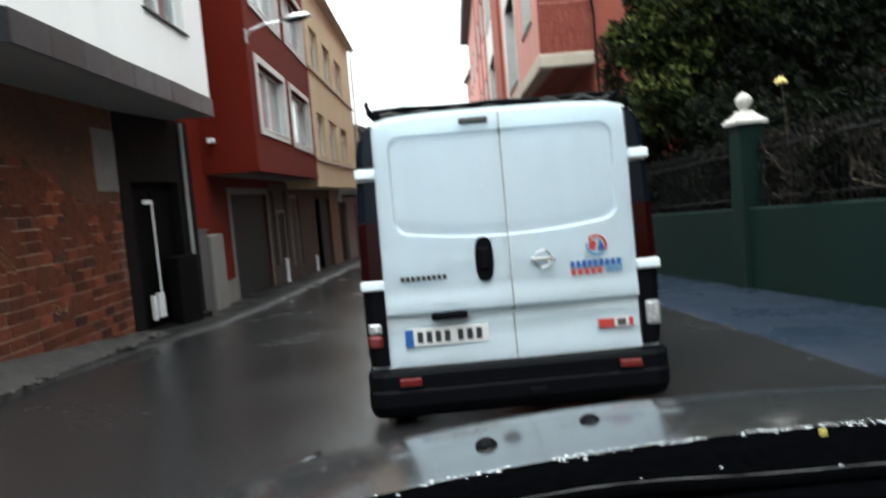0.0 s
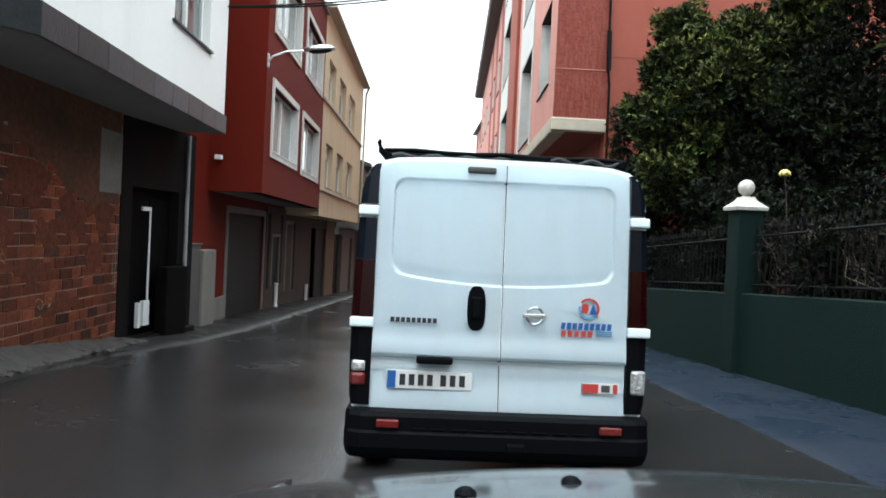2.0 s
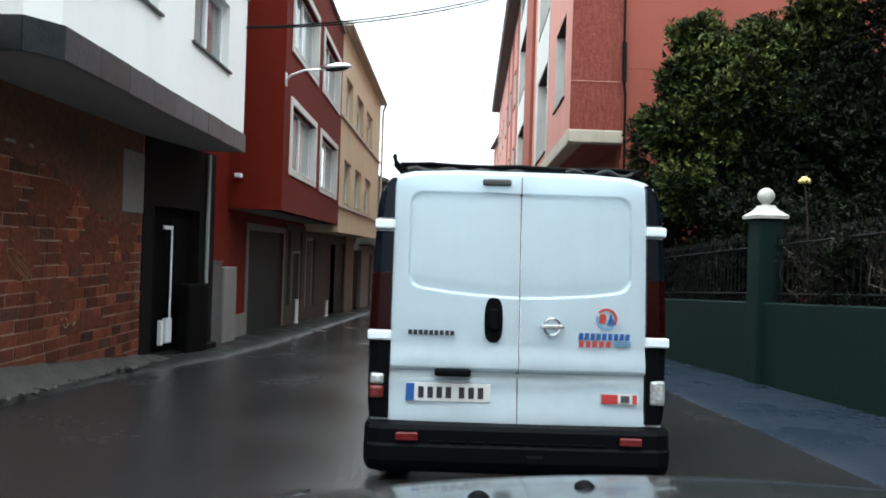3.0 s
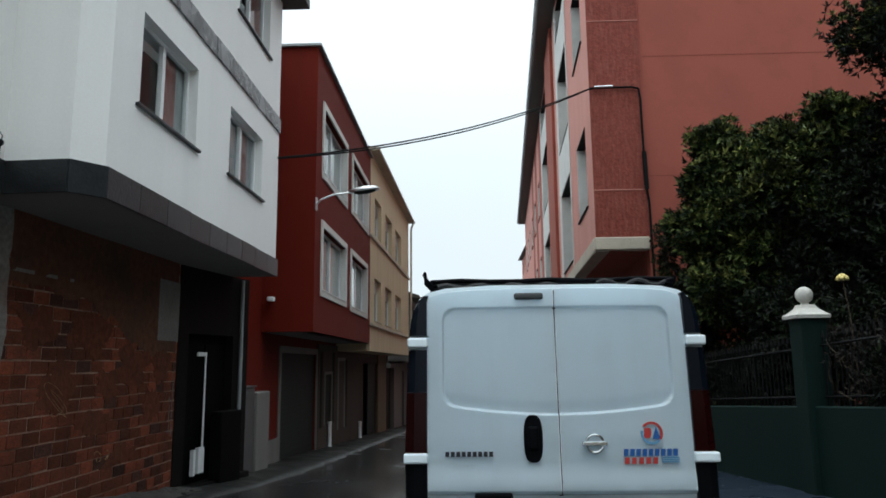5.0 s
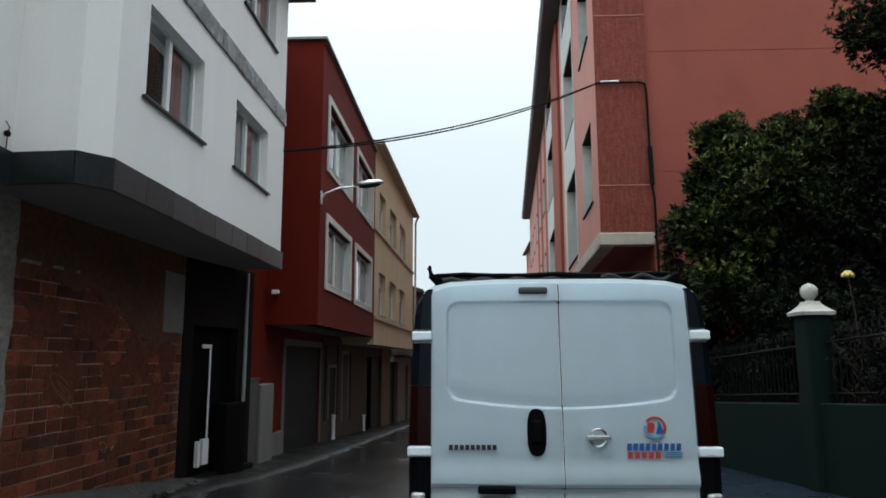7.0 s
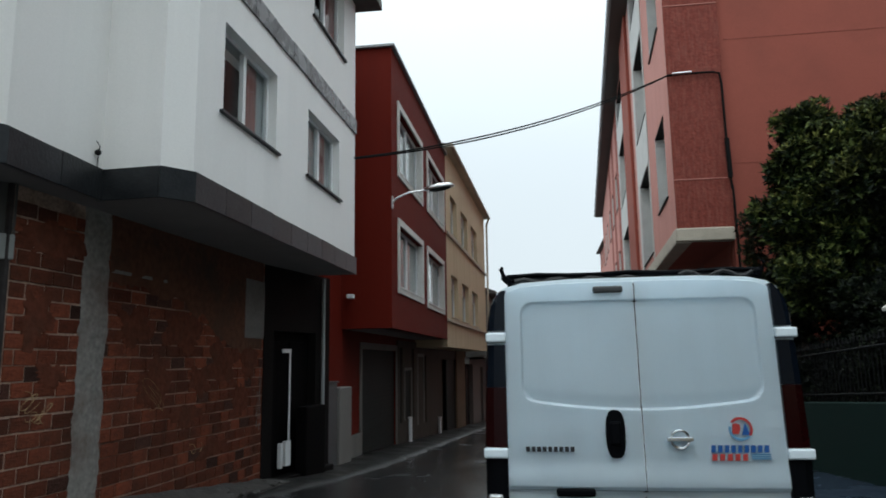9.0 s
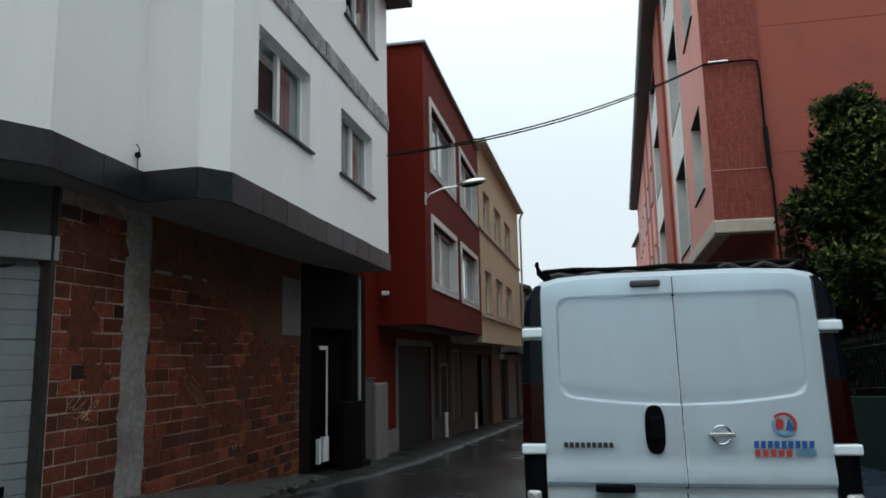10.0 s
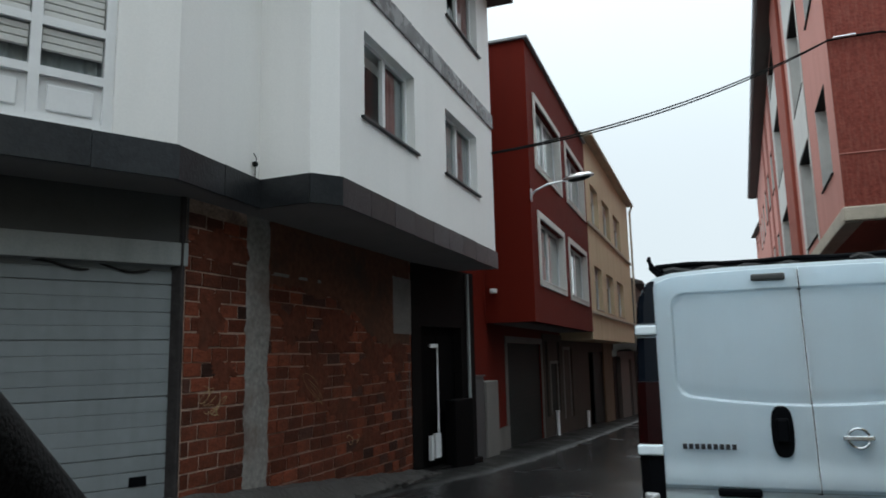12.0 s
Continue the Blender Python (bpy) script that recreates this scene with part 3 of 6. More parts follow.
def white_gallery():
    """A white glazed gallery in the bay, with panels below and slatted blinds."""
    f = plan(WP["e"], WP["d"])
    full = (Vector(WP["d"]) - Vector(WP["e"])).length
    u1, z0, z1 = full - 0.5, W_BAND, 5.35
    u0 = u1 - 1.8
    posts, rails = [u1 - 0.52 * k for k in range(4)], [z0, 3.53, 3.93, 4.55, 5.28]
    bm = bmesh.new()
    for u in posts:
        box(bm, f, u - 0.075, u, -0.12, -0.03, z0, z1)
    for z in rails:
        for a, b in zip(posts[1:], posts):
            box(bm, f, a, b - 0.075, -0.115, -0.035, z, z + 0.07)
    gallery = part("window", bm, M_PVC, white_building, "white glazed gallery with panelled lower lights")
    for b, a in zip(posts, posts[1:]):
        for k in range(4):
            z, t = rails[k] + 0.07, rails[k + 1]
            if k == 0:
                panel = boxed(f, a, b - 0.075, -0.1, -0.075, z, t)
                box(panel, f, a + 0.06, b - 0.135, -0.075, -0.055, z + 0.05, t - 0.06, bevel=0.01)
                part("panel", panel, M_PVC, gallery)
            else:
                pane = part("pane", boxed(f, a, b - 0.075, -0.09, -0.084, z, t), M_GLASS, gallery)
                pane.visible_shadow = False
                # grey net stands in for the grey reflection in these panes
                part("net_curtain", hanging(f, a - 0.03, b - 0.045, -0.15, z - 0.03, t + 0.03), M_NET, gallery)
                low = z + (t - z) * (0.42 if k == 1 else 0.0)
                part("blind", blind_sheet(f, a + 0.01, b - 0.085, -0.066, low, t - 0.01), M_BLIND, gallery)
    # black back plate stands in for the gallery's unlit interior
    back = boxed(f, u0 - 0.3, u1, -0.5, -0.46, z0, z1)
    part("dark_room_plate", back, M_DOOR_VOID, gallery)


white_gallery()


def slate_band(z0, z1, runs, step, thick, mat, label):
    """Slate slabs fixed along the facade, one piece beside the other."""
    band = part("slate_band", boxed(plan(*[WP[k] for k in runs[0]]), 0.02, 0.3, 0.001, 0.012, z0 + 0.01, z1 - 0.01), mat, white_building, label)
    for p, q in runs:
        f, length = plan(WP[p], WP[q]), (Vector(WP[q]) - Vector(WP[p])).length
        n = max(1, round(length / step))
        for i in range(n):
            a, b = length * i / n, length * (i + 1) / n
            drop = random.uniform(-0.006, 0.006)
            part("slate_slab", boxed(f, a + (0.003 if i else -0.012), b - (0.003 if i < n - 1 else -0.012), 0.0, thick + random.uniform(0, 0.006), z0 + drop, z1 + drop, bevel=0.003), mat, band)


slate_band(W_LOW - 0.01, W_BAND, [("a", "end"), ("b", "a"), ("c", "b"), ("d", "c"), ("e", "d"), ("f", "e")], 0.62, 0.035, M_SLATE, "dark slate cladding band")
slate_band(5.38, 5.64, [("a", "end"), ("b", "a"), ("c", "b"), ("d", "c"), ("e", "d")], 0.62, 0.025, M_WETSLATE, "grey wet slate band with pale marbling")

# the ground floor stands back under the overhang
BRICK_D = Vector((-4.2, 10.2))
BRICK_BACK = Vector((-0.0194, -0.9998))
BRICK_RUN = 5.2
gf_wall = plan(tuple(BRICK_D + BRICK_BACK * BRICK_RUN), tuple(BRICK_D))
GARAGE_R = BRICK_D + BRICK_BACK * 5.12
gar_wall = plan(tuple(GARAGE_R + Vector((-0.515, -0.857)) * 5.0), tuple(GARAGE_R))


def gf(s0, s1, w0, w1, z0, z1, **kw):
    """A box on the brick wall; s runs back from the dark door."""
    return boxed(gf_wall, BRICK_RUN - s1, BRICK_RUN - s0, w0, w1, z0, z1, **kw)


def gar(s0, s1, w0, w1, z0, z1, **kw):
    """A box on the garage front, which turns away from the street; s runs back from the brick pier."""
    return boxed(gar_wall, 5.0 - s1, 5.0 - s0, w0, w1, z0, z1, **kw)


def rough_column():
    """A cast concrete column whose edges were smeared over the bricks."""
    bm = bmesh.new()
    rows = []
    for j in range(97):
        z = -0.4 + 3.26 * j / 96
        a = 4.2 + 0.045 * noise.noise(Vector((z * 3, 1.0, 0))) + 0.035 * noise.noise(Vector((z * 11, 5.0, 0)))
        b = 3.79 - 0.05 * noise.noise(Vector((z * 2.6, 8.0, 0))) - 0.035 * noise.noise(Vector((z * 9, 3.0, 0)))
        w = 0.012 + 0.006 * noise.noise(Vector((z * 4, 9.0, 0)))
        rows.append([bm.verts.new(gf_wall(BRICK_RUN - s, q, z)) for s, q in ((a, -0.2), (a, w * 0.4), (a - 0.03, w), ((a + b) / 2, w + 0.004), (b + 0.03, w), (b, w * 0.4), (b, -0.2))])
    for p, q in zip(rows, rows[1:]):
        for k in range(7):
            bm.faces.new((p[k], p[(k + 1) % 7], q[(k + 1) % 7], q[k]))
    bm.faces.new(rows[0])
    bm.faces.new(rows[-1])
    return bm


def old_coat():
    """A thin coat smeared over the upper bricks; its ragged lower edge comes down towards the entrance."""
    bm = bmesh.new()
    cols = []
    for i in range(125):
        s = 0.1 + 3.7 * i / 124
        low = 1.55 + 0.62 * smooth_ramp((s - 0.7) / 2.4) + 0.16 * noise.noise(Vector((s * 1.9, 3.0, 0))) + 0.07 * noise.noise(Vector((s * 8.0, 6.0, 0)))
        col = []
        for j in range(13):
            z = low + (2.855 - low) * j / 12
            thick = min(1.0, (z - low) / 0.12)
            w = 0.0075 + 0.005 * thick + 0.003 * noise.noise(Vector((s * 5, z * 5, 1.0)))
            col.append(bm.verts.new(gf_wall(BRICK_RUN - s, w, z)))
        cols.append(col)
    for a, b in zip(cols, cols[1:]):
        for j in range(12):
            bm.faces.new((a[j], a[j + 1], b[j + 1], b[j]))
    edges = bmesh.ops.extrude_face_region(bm, geom=bm.faces[:])["geom"]
    back = gf_wall(0, -0.02, 0) - gf_wall(0, 0, 0)
    bmesh.ops.translate(bm, vec=back, verts=[g for g in edges if isinstance(g, bmesh.types.BMVert)])
    return bm


def smear(s, z, wide, tall):
    """A thin patch with a torn outline, wiped over the bricks."""
    bm = bmesh.new()
    rings = []
    for k, (r, w) in enumerate(((1.0, -0.004), (0.97, 0.0075), (0.8, 0.01), (0.5, 0.0105))):
        ring = []
        for i in range(64):
            a = i * math.tau / 64
            way = Vector((math.cos(a), math.sin(a), 0))
            reach = r * (0.8 + 0.55 * noise.noise(way * 1.4 + Vector((s * 3, z * 5, 0))) + 0.3 * noise.noise(way * 5.0 + Vector((s * 7, z * 3, 1))))
            ring.append(bm.verts.new(gf_wall(BRICK_RUN - s - wide * reach * way.x, w, z + tall * reach * way.y)))
        rings.append(ring)
    for p, q in zip(rings, rings[1:]):
        for i in range(64):
            bm.faces.new((p[i], p[(i + 1) % 64], q[(i + 1) % 64], q[i]))
    bm.faces.new(rings[0])
    bm.faces.new(rings[-1])
    return bm


def smooth_ramp(t):
    t = min(1.0, max(0.0, t))
    return t * t * (3 - 2 * t)


def mortar_drip(k):
    """A run of spilt mortar down the bricks beside the entrance."""
    s, top, fall = 0.12 + 0.085 * k, (1.3, 0.95, 1.15, 0.8, 1.05)[k], (0.9, 0.5, 0.75, 0.4, 0.55)[k]
    pts = [gf_wall(BRICK_RUN - s - 0.02 * noise.noise(Vector((i * 0.5, k * 3.0, 0))), 0.004, top - fall * i / 14) for i in range(15)]
    return tube(bmesh.new(), pts, [0.006 + 0.007 * abs(noise.noise(Vector((i * 0.9, k * 5.0, 2.0)))) for i in range(15)], 6)


def white_ground_floor():
    part("lintel", gar(-0.05, 3.2, -0.25, 0.0, 2.22, 2.43, bevel=0.01), M_LINTEL, white_building, "pale painted lintel over the garage")
    # the overhang's shade is put into this wall's darker grey
    part("wall", gar(-0.05, 3.2, -0.25, -0.02, 2.43, 2.86), M_GREYBOX, white_building)
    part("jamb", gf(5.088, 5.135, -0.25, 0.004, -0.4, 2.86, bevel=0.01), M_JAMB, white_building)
    part("jamb", gar(2.7, 3.2, -0.25, -0.01, -0.4, 2.22, bevel=0.01), M_CONCRETE, white_building)
    part("wall", gar(3.2, 5.0, -0.25, 0.0, -0.5, 2.86), M_CONCRETE, white_building)
    part("column", rough_column(), M_COLUMN, white_building, "rough grey concrete column")
    part("patch", gf(0.05, 0.7, -0.03, 0.02, 1.72, 2.57, bevel=0.01), M_CONCRETE, white_building, "grey cement patch")
    part("plaster", gf(2.75, 3.8, -0.03, 0.012, 2.275, 2.31), M_CONCRETE, white_building)
    part("plaster", gf(0.7, 2.745, -0.03, 0.012, 2.27, 2.3), M_OLDCOAT, white_building)
    part("render_coat", old_coat(), M_OLDCOAT, white_building, "thin brown render over the upper bricks")
    for s, z, wide, tall in ((2.9, 1.15, 0.42, 0.3), (1.35, 1.35, 0.55, 0.34), (2.2, 0.75, 0.4, 0.16), (0.75, 0.85, 0.3, 0.26), (3.35, 1.75, 0.36, 0.26), (2.3, 1.7, 0.5, 0.28), (1.5, 0.3, 0.5, 0.12), (4.62, 2.45, 0.4, 0.2), (4.74, 1.78, 0.26, 0.3), (4.5, 1.28, 0.24, 0.14), (0.5, 1.4, 0.34, 0.3), (1.9, 1.15, 0.3, 0.2), (4.85, 0.1, 0.2, 0.14)):
        part("dirt_film", smear(s, z, wide, tall), M_SMEAR, white_building, "brown film of old mortar wiped over the bricks")
    for side in range(2):
        part("mortar_drip", mortar_drip(side), M_CONCRETE, white_building)
    door = part("garage_door", gar(0.03, 2.7, -0.14, -0.1, -0.3, 2.22), M_SHUTTER, white_building, "pale grey sectional garage door")
    for k in range(6):
        low = -0.38 + 0.486 * k
        for i in range(4):
            a = low + 0.1215 * i + (0.008 if i == 0 else random.choice((0.0015, 0.0015, 0.005)))
            b = min(2.185, low + 0.1215 * (i + 1) - 0.0015)
            if b > a:
                part("door_slat", gar(0.05, 2.68, -0.1, -0.085 + random.uniform(0, 0.002), a, b, bevel=0.003), M_SHUTTER, door)
    part("seal", gar(0.0, 0.05, -0.1, -0.06, -0.3, 2.22), M_RUBBER, door)
    for k in range(3):
        s0 = (0.25, 0.75, 1.55)[k]
        torn = tube(bmesh.new(), [gar_wall(5.0 - s0 - 0.07 * i, -0.075, 2.18 - 0.03 * math.sin(i * 0.7 + k) - 0.02 * (k == 2)) for i in range(7)], [0.006, 0.014, 0.012, 0.016, 0.01, 0.012, 0.004], 6)
        part("torn_seal", torn, M_RUBBER, door, "torn black rubber strip at the top of the door")
    part("vent", gar(0.22, 0.36, -0.085, -0.075, 0.35, 0.43), M_PLASTIC, door, "black ventilation grille")
    # the dark entrance
    f = plan((-4.2, 10.2), (-3.83, 12.3))
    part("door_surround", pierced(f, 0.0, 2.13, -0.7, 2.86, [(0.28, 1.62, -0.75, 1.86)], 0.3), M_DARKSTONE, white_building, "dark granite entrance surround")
    leaf = part("front_door", boxed(f, 0.28, 1.62, -0.2, -0.15, -0.6, 1.86), M_DOOR_VOID, white_building, "black entrance door")
    part("panel", boxed(f, 0.36, 0.68, -0.15, -0.135, -0.2, 1.7, bevel=0.005), M_DOOR_VOID, leaf)
    part("panel", boxed(f, 0.98, 1.54, -0.15, -0.135, -0.2, 1.7, bevel=0.005), M_DOOR_VOID, leaf)
    # white bars put in for a bright reflected line on the door
    bar = bmesh.new()
    tube(bar, [f(0.86, -0.05, -0.2), f(0.86, -0.05, 1.56)], 0.016, 10)
    box(bar, f, 0.64, 0.88, -0.07, -0.04, 1.52, 1.58)
    box(bar, f, 0.74, 0.9, -0.09, -0.03, -0.24, 0.14)
    box(bar, f, 0.6, 0.66, -0.09, -0.03, -0.26, 0.12)
    part("door_glint", bar, M_PVC, leaf, "long white bars for a reflected line on the door")
    part("threshold", boxed(f, 0.0, 2.1, -0.3, 0.12, -0.62, -0.38, bevel=0.01), M_DARKSTONE, white_building)
    part("low_screen", boxed(f, 0.98, 1.64, 0.0, 0.2, -0.6, 0.66, bevel=0.02), M_DOOR_VOID, white_building, "black low screen beside the entrance")
    pipe = bmesh.new()
    tube(pipe, [f(1.8, 0.05, -0.5), f(1.8, 0.05, 2.82)], 0.032, 10)
    part("downpipe", pipe, M_LINTEL, white_building, "pale downpipe")


white_ground_floor()


def build_camera_hook():
    ob = thing("wall_hook", "small black cable hook on the white wall", "hook", at=(-4.02, 5.7, 3.2))
    bm = bmesh.new()
    tube(bm, [(-4.0, 5.72, 3.1), (-3.99, 5.71, 3.24), (-3.97, 5.7, 3.34), (-4.0, 5.69, 3.39)], 0.005, 6)
    part("wire", bm, M_CABLE, ob)
    bm = bmesh.new()
    turned(bm, (-3.985, 5.7, 3.255), [(0.01, 0.0), (0.026, 0.01), (0.028, 0.042), (0.012, 0.055)], 10)
    part("insulator", bm, M_CABLE, ob)


build_camera_hook()


# ---- dark red building ----
red_building = thing("red_building", "dark red rendered house with pale window surrounds and overhanging upper floor", "house", at=(-6.0, 17.0, -0.6))


def red_house():
    front = plan((-3.05, 13.98), (-3.05, 22.2))
    holes = [(0.72, 3.6, 5.48, 6.92), (4.62, 7.6, 5.52, 6.95), (0.72, 3.6, 2.94, 4.28), (4.52, 7.4, 2.9, 4.28)]
    part("wall", pierced(front, 0, 8.22, 2.03, 8.05, holes), M_DARKRED, red_building)
    for i, h in enumerate(holes):
        frame_part = window(red_building, front, *h, deep=0.12, fill=("sheer", "sheer") if i != 2 else ("grey", "sheer"), surround=0.14, sill_mat=M_TRIM, bar=0.06)
        part("reveal", boxed(front, h[1] - 0.016, h[1] + 0.004, -0.115, -0.002, h[2] + 0.01, h[3] - 0.01), M_TRIM, frame_part)
    # tilt set from the camera's place so the pane mirrors the sky
    pane = prism(bmesh.new(), [front(u, w, 2.98) for u, w in ((4.53, -0.012), (5.25, -0.042), (5.25, -0.048), (4.53, -0.018))], (0, 0, 1.0))
    part("casement", pane, M_CASEMENT, red_building, "casement pane angled to mirror the sky to the camera")
    side = plan((-4.4, 13.98), (-3.05, 13.98))
    part("wall", pierced(side, 0.0, 1.05, 2.03, 8.05, [], 0.25), M_DARKRED, red_building)
    low = plan((-4.1, 11.8), (-4.1, 22.2))
    part("wall", pierced(low, 0, 10.4, -1.3, 8.02, [(3.75, 7.4, -1.35, 1.65), (8.55, 9.1, -0.2, 1.3)], 0.3), M_DARKRED, red_building)
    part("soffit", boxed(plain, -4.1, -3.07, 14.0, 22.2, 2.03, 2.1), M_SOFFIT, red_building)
    part("plinth", boxed(low, 2.14, 3.598, 0.004, 0.05, -1.0, -0.15, bevel=0.01), M_PALE, red_building, "pale rendered plinth")
    bm = bmesh.new()
    for a, b, c, d in ((3.6, 3.75, -1.1, 1.65), (7.4, 7.55, -1.2, 1.65), (3.6, 7.55, 1.65, 1.8)):
        box(bm, low, a, b, 0.0, 0.03, c, d)
    part("surround", bm, M_PALE, red_building)
    shut = part("garage_door", boxed(low, 3.75, 7.4, -0.09, -0.05, -1.2, 1.65), M_DARKSHUT, red_building, "dark grey roller garage door")
    for i in range(26):
        part("door_slat", boxed(low, 3.77, 7.38, -0.05, -0.037, -1.15 + i * 0.107, -1.15 + i * 0.107 + 0.098), M_DARKSHUT, shut)
    part("coping", boxed(plain, -9.0, -2.97, 13.9, 22.2, 8.05, 8.1), M_LINTEL, red_building)
    part("roof", boxed(plain, -9.0, -3.3, 14.2, 22.2, 8.12, 8.2), M_ROOF, red_building)
    strips = [(7.77, 8.15, -0.35, 1.75), (8.42, 9.4, -0.3, 1.1), (9.55, 9.96, -0.33, 1.75)]
    face = lambda u, w, z: low(u, w + 0.05, z)
    part("dado", pierced(face, 7.552, 10.38, -1.5, 1.95, strips, 0.046), M_BROWN, red_building, "brown stone-faced ground floor")
    # black panels paint the darkness inside the narrow openings
    for k, (a, b, c, d) in enumerate(strips):
        part("door", boxed(low, a + 0.004, b - 0.004, 0.003, 0.012, c, d), M_DARKSHUT if k == 1 else M_DOOR_VOID, red_building, "grey shuttered hatch" if k == 1 else "black panel for a narrow unlit opening")
    rim = bmesh.new()
    for a, b, c, d in ((8.34, 8.42, -0.3, 1.18), (9.4, 9.48, -0.3, 1.18), (8.42, 9.4, 1.1, 1.18)):
        box(rim, low, a, b, 0.051, 0.075, c, d)
    part("surround", rim, M_PALE, red_building)
    part("wall", boxed(plain, -9.0, -4.4, 21.95, 22.2, -1.2, 8.05), M_DARKRED, red_building)


red_house()


def meter_cabinets():
    a = thing("meter_cabinet", "grey metal meter cabinet against the red wall", "cabinet", at=(-4.0, 12.65, -0.6))
    low = plan((-4.1, 11.8), (-4.1, 22.2))
    part("body", boxed(low, 0.45, 1.26, 0.003, 0.2, -0.75, 0.98, bevel=0.02), M_GREYBOX, a)
    part("door", boxed(low, 0.52, 1.2, 0.2, 0.215, -0.5, 0.9, bevel=0.006), M_GREYBOX, a)
    part("lid", boxed(low, 0.42, 1.28, 0.0, 0.23, 0.982, 1.01, bevel=0.006), M_GREYBOX, a)
    b = thing("cabinet_pillar", "pale rendered pillar beside the grey cabinet", "pillar", at=(-4.0, 13.5, -0.6))
    part("body", boxed(low, 1.29, 2.12, 0.003, 0.24, -0.8, 0.88, bevel=0.02), M_PALE, b)


meter_cabinets()


def wall_lamp():
    ob = thing("wall_lamp", "small white floodlight on the red wall", "lamp", at=(-3.85, 13.95, 2.6))
    part("body", boxed(plain, -3.95, -3.81, 13.8, 13.92, 2.63, 2.72, bevel=0.015), M_PVC, ob)
    part("bracket", boxed(plain, -3.9, -3.85, 13.92, 13.98, 2.66, 2.7), M_PLASTIC, ob)


wall_lamp()


def street_lamp():
    ob = thing("street_lamp", "grey street lamp on a bracket arm fixed to the red facade", "street lamp", at=(-3.05, 14.05, 4.6))
    bm = bmesh.new()
    tube(bm, [(-3.03, 14.0, 4.62), (-2.95, 14.02, 4.72), (-2.7, 14.08, 4.84), (-2.3, 14.15, 4.9)], 0.022, 8)
    part("arm", bm, M_METAL, ob)
    part("wall_plate", boxed(plain, -3.05, -3.02, 13.95, 14.05, 4.5, 4.76, bevel=0.005), M_METAL, ob)
    bm = bmesh.new()
    rings = []
    for t, w, h in ((0.0, 0.05, 0.045), (0.12, 0.105, 0.075), (0.31, 0.145, 0.1), (0.53, 0.115, 0.08), (0.62, 0.04, 0.03)):
        c = Vector((-2.38 + t, 14.15 + t * 0.08, 4.9 + t * 0.12))
        rings.append([bm.verts.new(c + Vector((0, w * math.cos(k * math.tau / 12), h * max(-0.25, math.sin(k * math.tau / 12))))) for k in range(12)])
    for p, q in zip(rings, rings[1:]):
        for k in range(12):
            bm.faces.new((p[k], p[(k + 1) % 12], q[(k + 1) % 12], q[k]))
    bm.faces.new(rings[0])
    bm.faces.new(rings[-1])
    part("head", bm, M_METAL, ob, smooth=True)
    bm = bmesh.new()
    bmesh.ops.create_uvsphere(bm, u_segments=14, v_segments=8, radius=1.0)
    for v in bm.verts:
        v.co = Vector((-2.06 + v.co.x * 0.235, 14.17 + v.co.y * 0.12, 4.918 + v.co.z * 0.05 + v.co.x * 0.03))
    part("lens", bm, M_DARKSHUT, ob, smooth=True)


street_lamp()


def pipe_guards():
    for x, y, h in ((-3.98, 20.7, 0.72), (-3.9, 26.0, 0.6)):
        g = ground_z(y) + 0.05
        ob = thing("pipe_guard", "white cast pipe end standing on the pavement", "pipe", "pipe ends along the facades", at=(x, y, g))
        part("pipe", turned(bmesh.new(), (x, y, g), [(0.07, 0.0), (0.07, 0.05), (0.055, 0.07), (0.055, h - 0.05), (0.068, h - 0.04), (0.068, h)], 12), M_PVC, ob)


pipe_guards()

# ---- ochre building and those beyond ----
beige_building = thing("ochre_building", "ochre rendered house with two rows of windows and a tiled eave", "house", at=(-6.0, 28.0, -1.2))


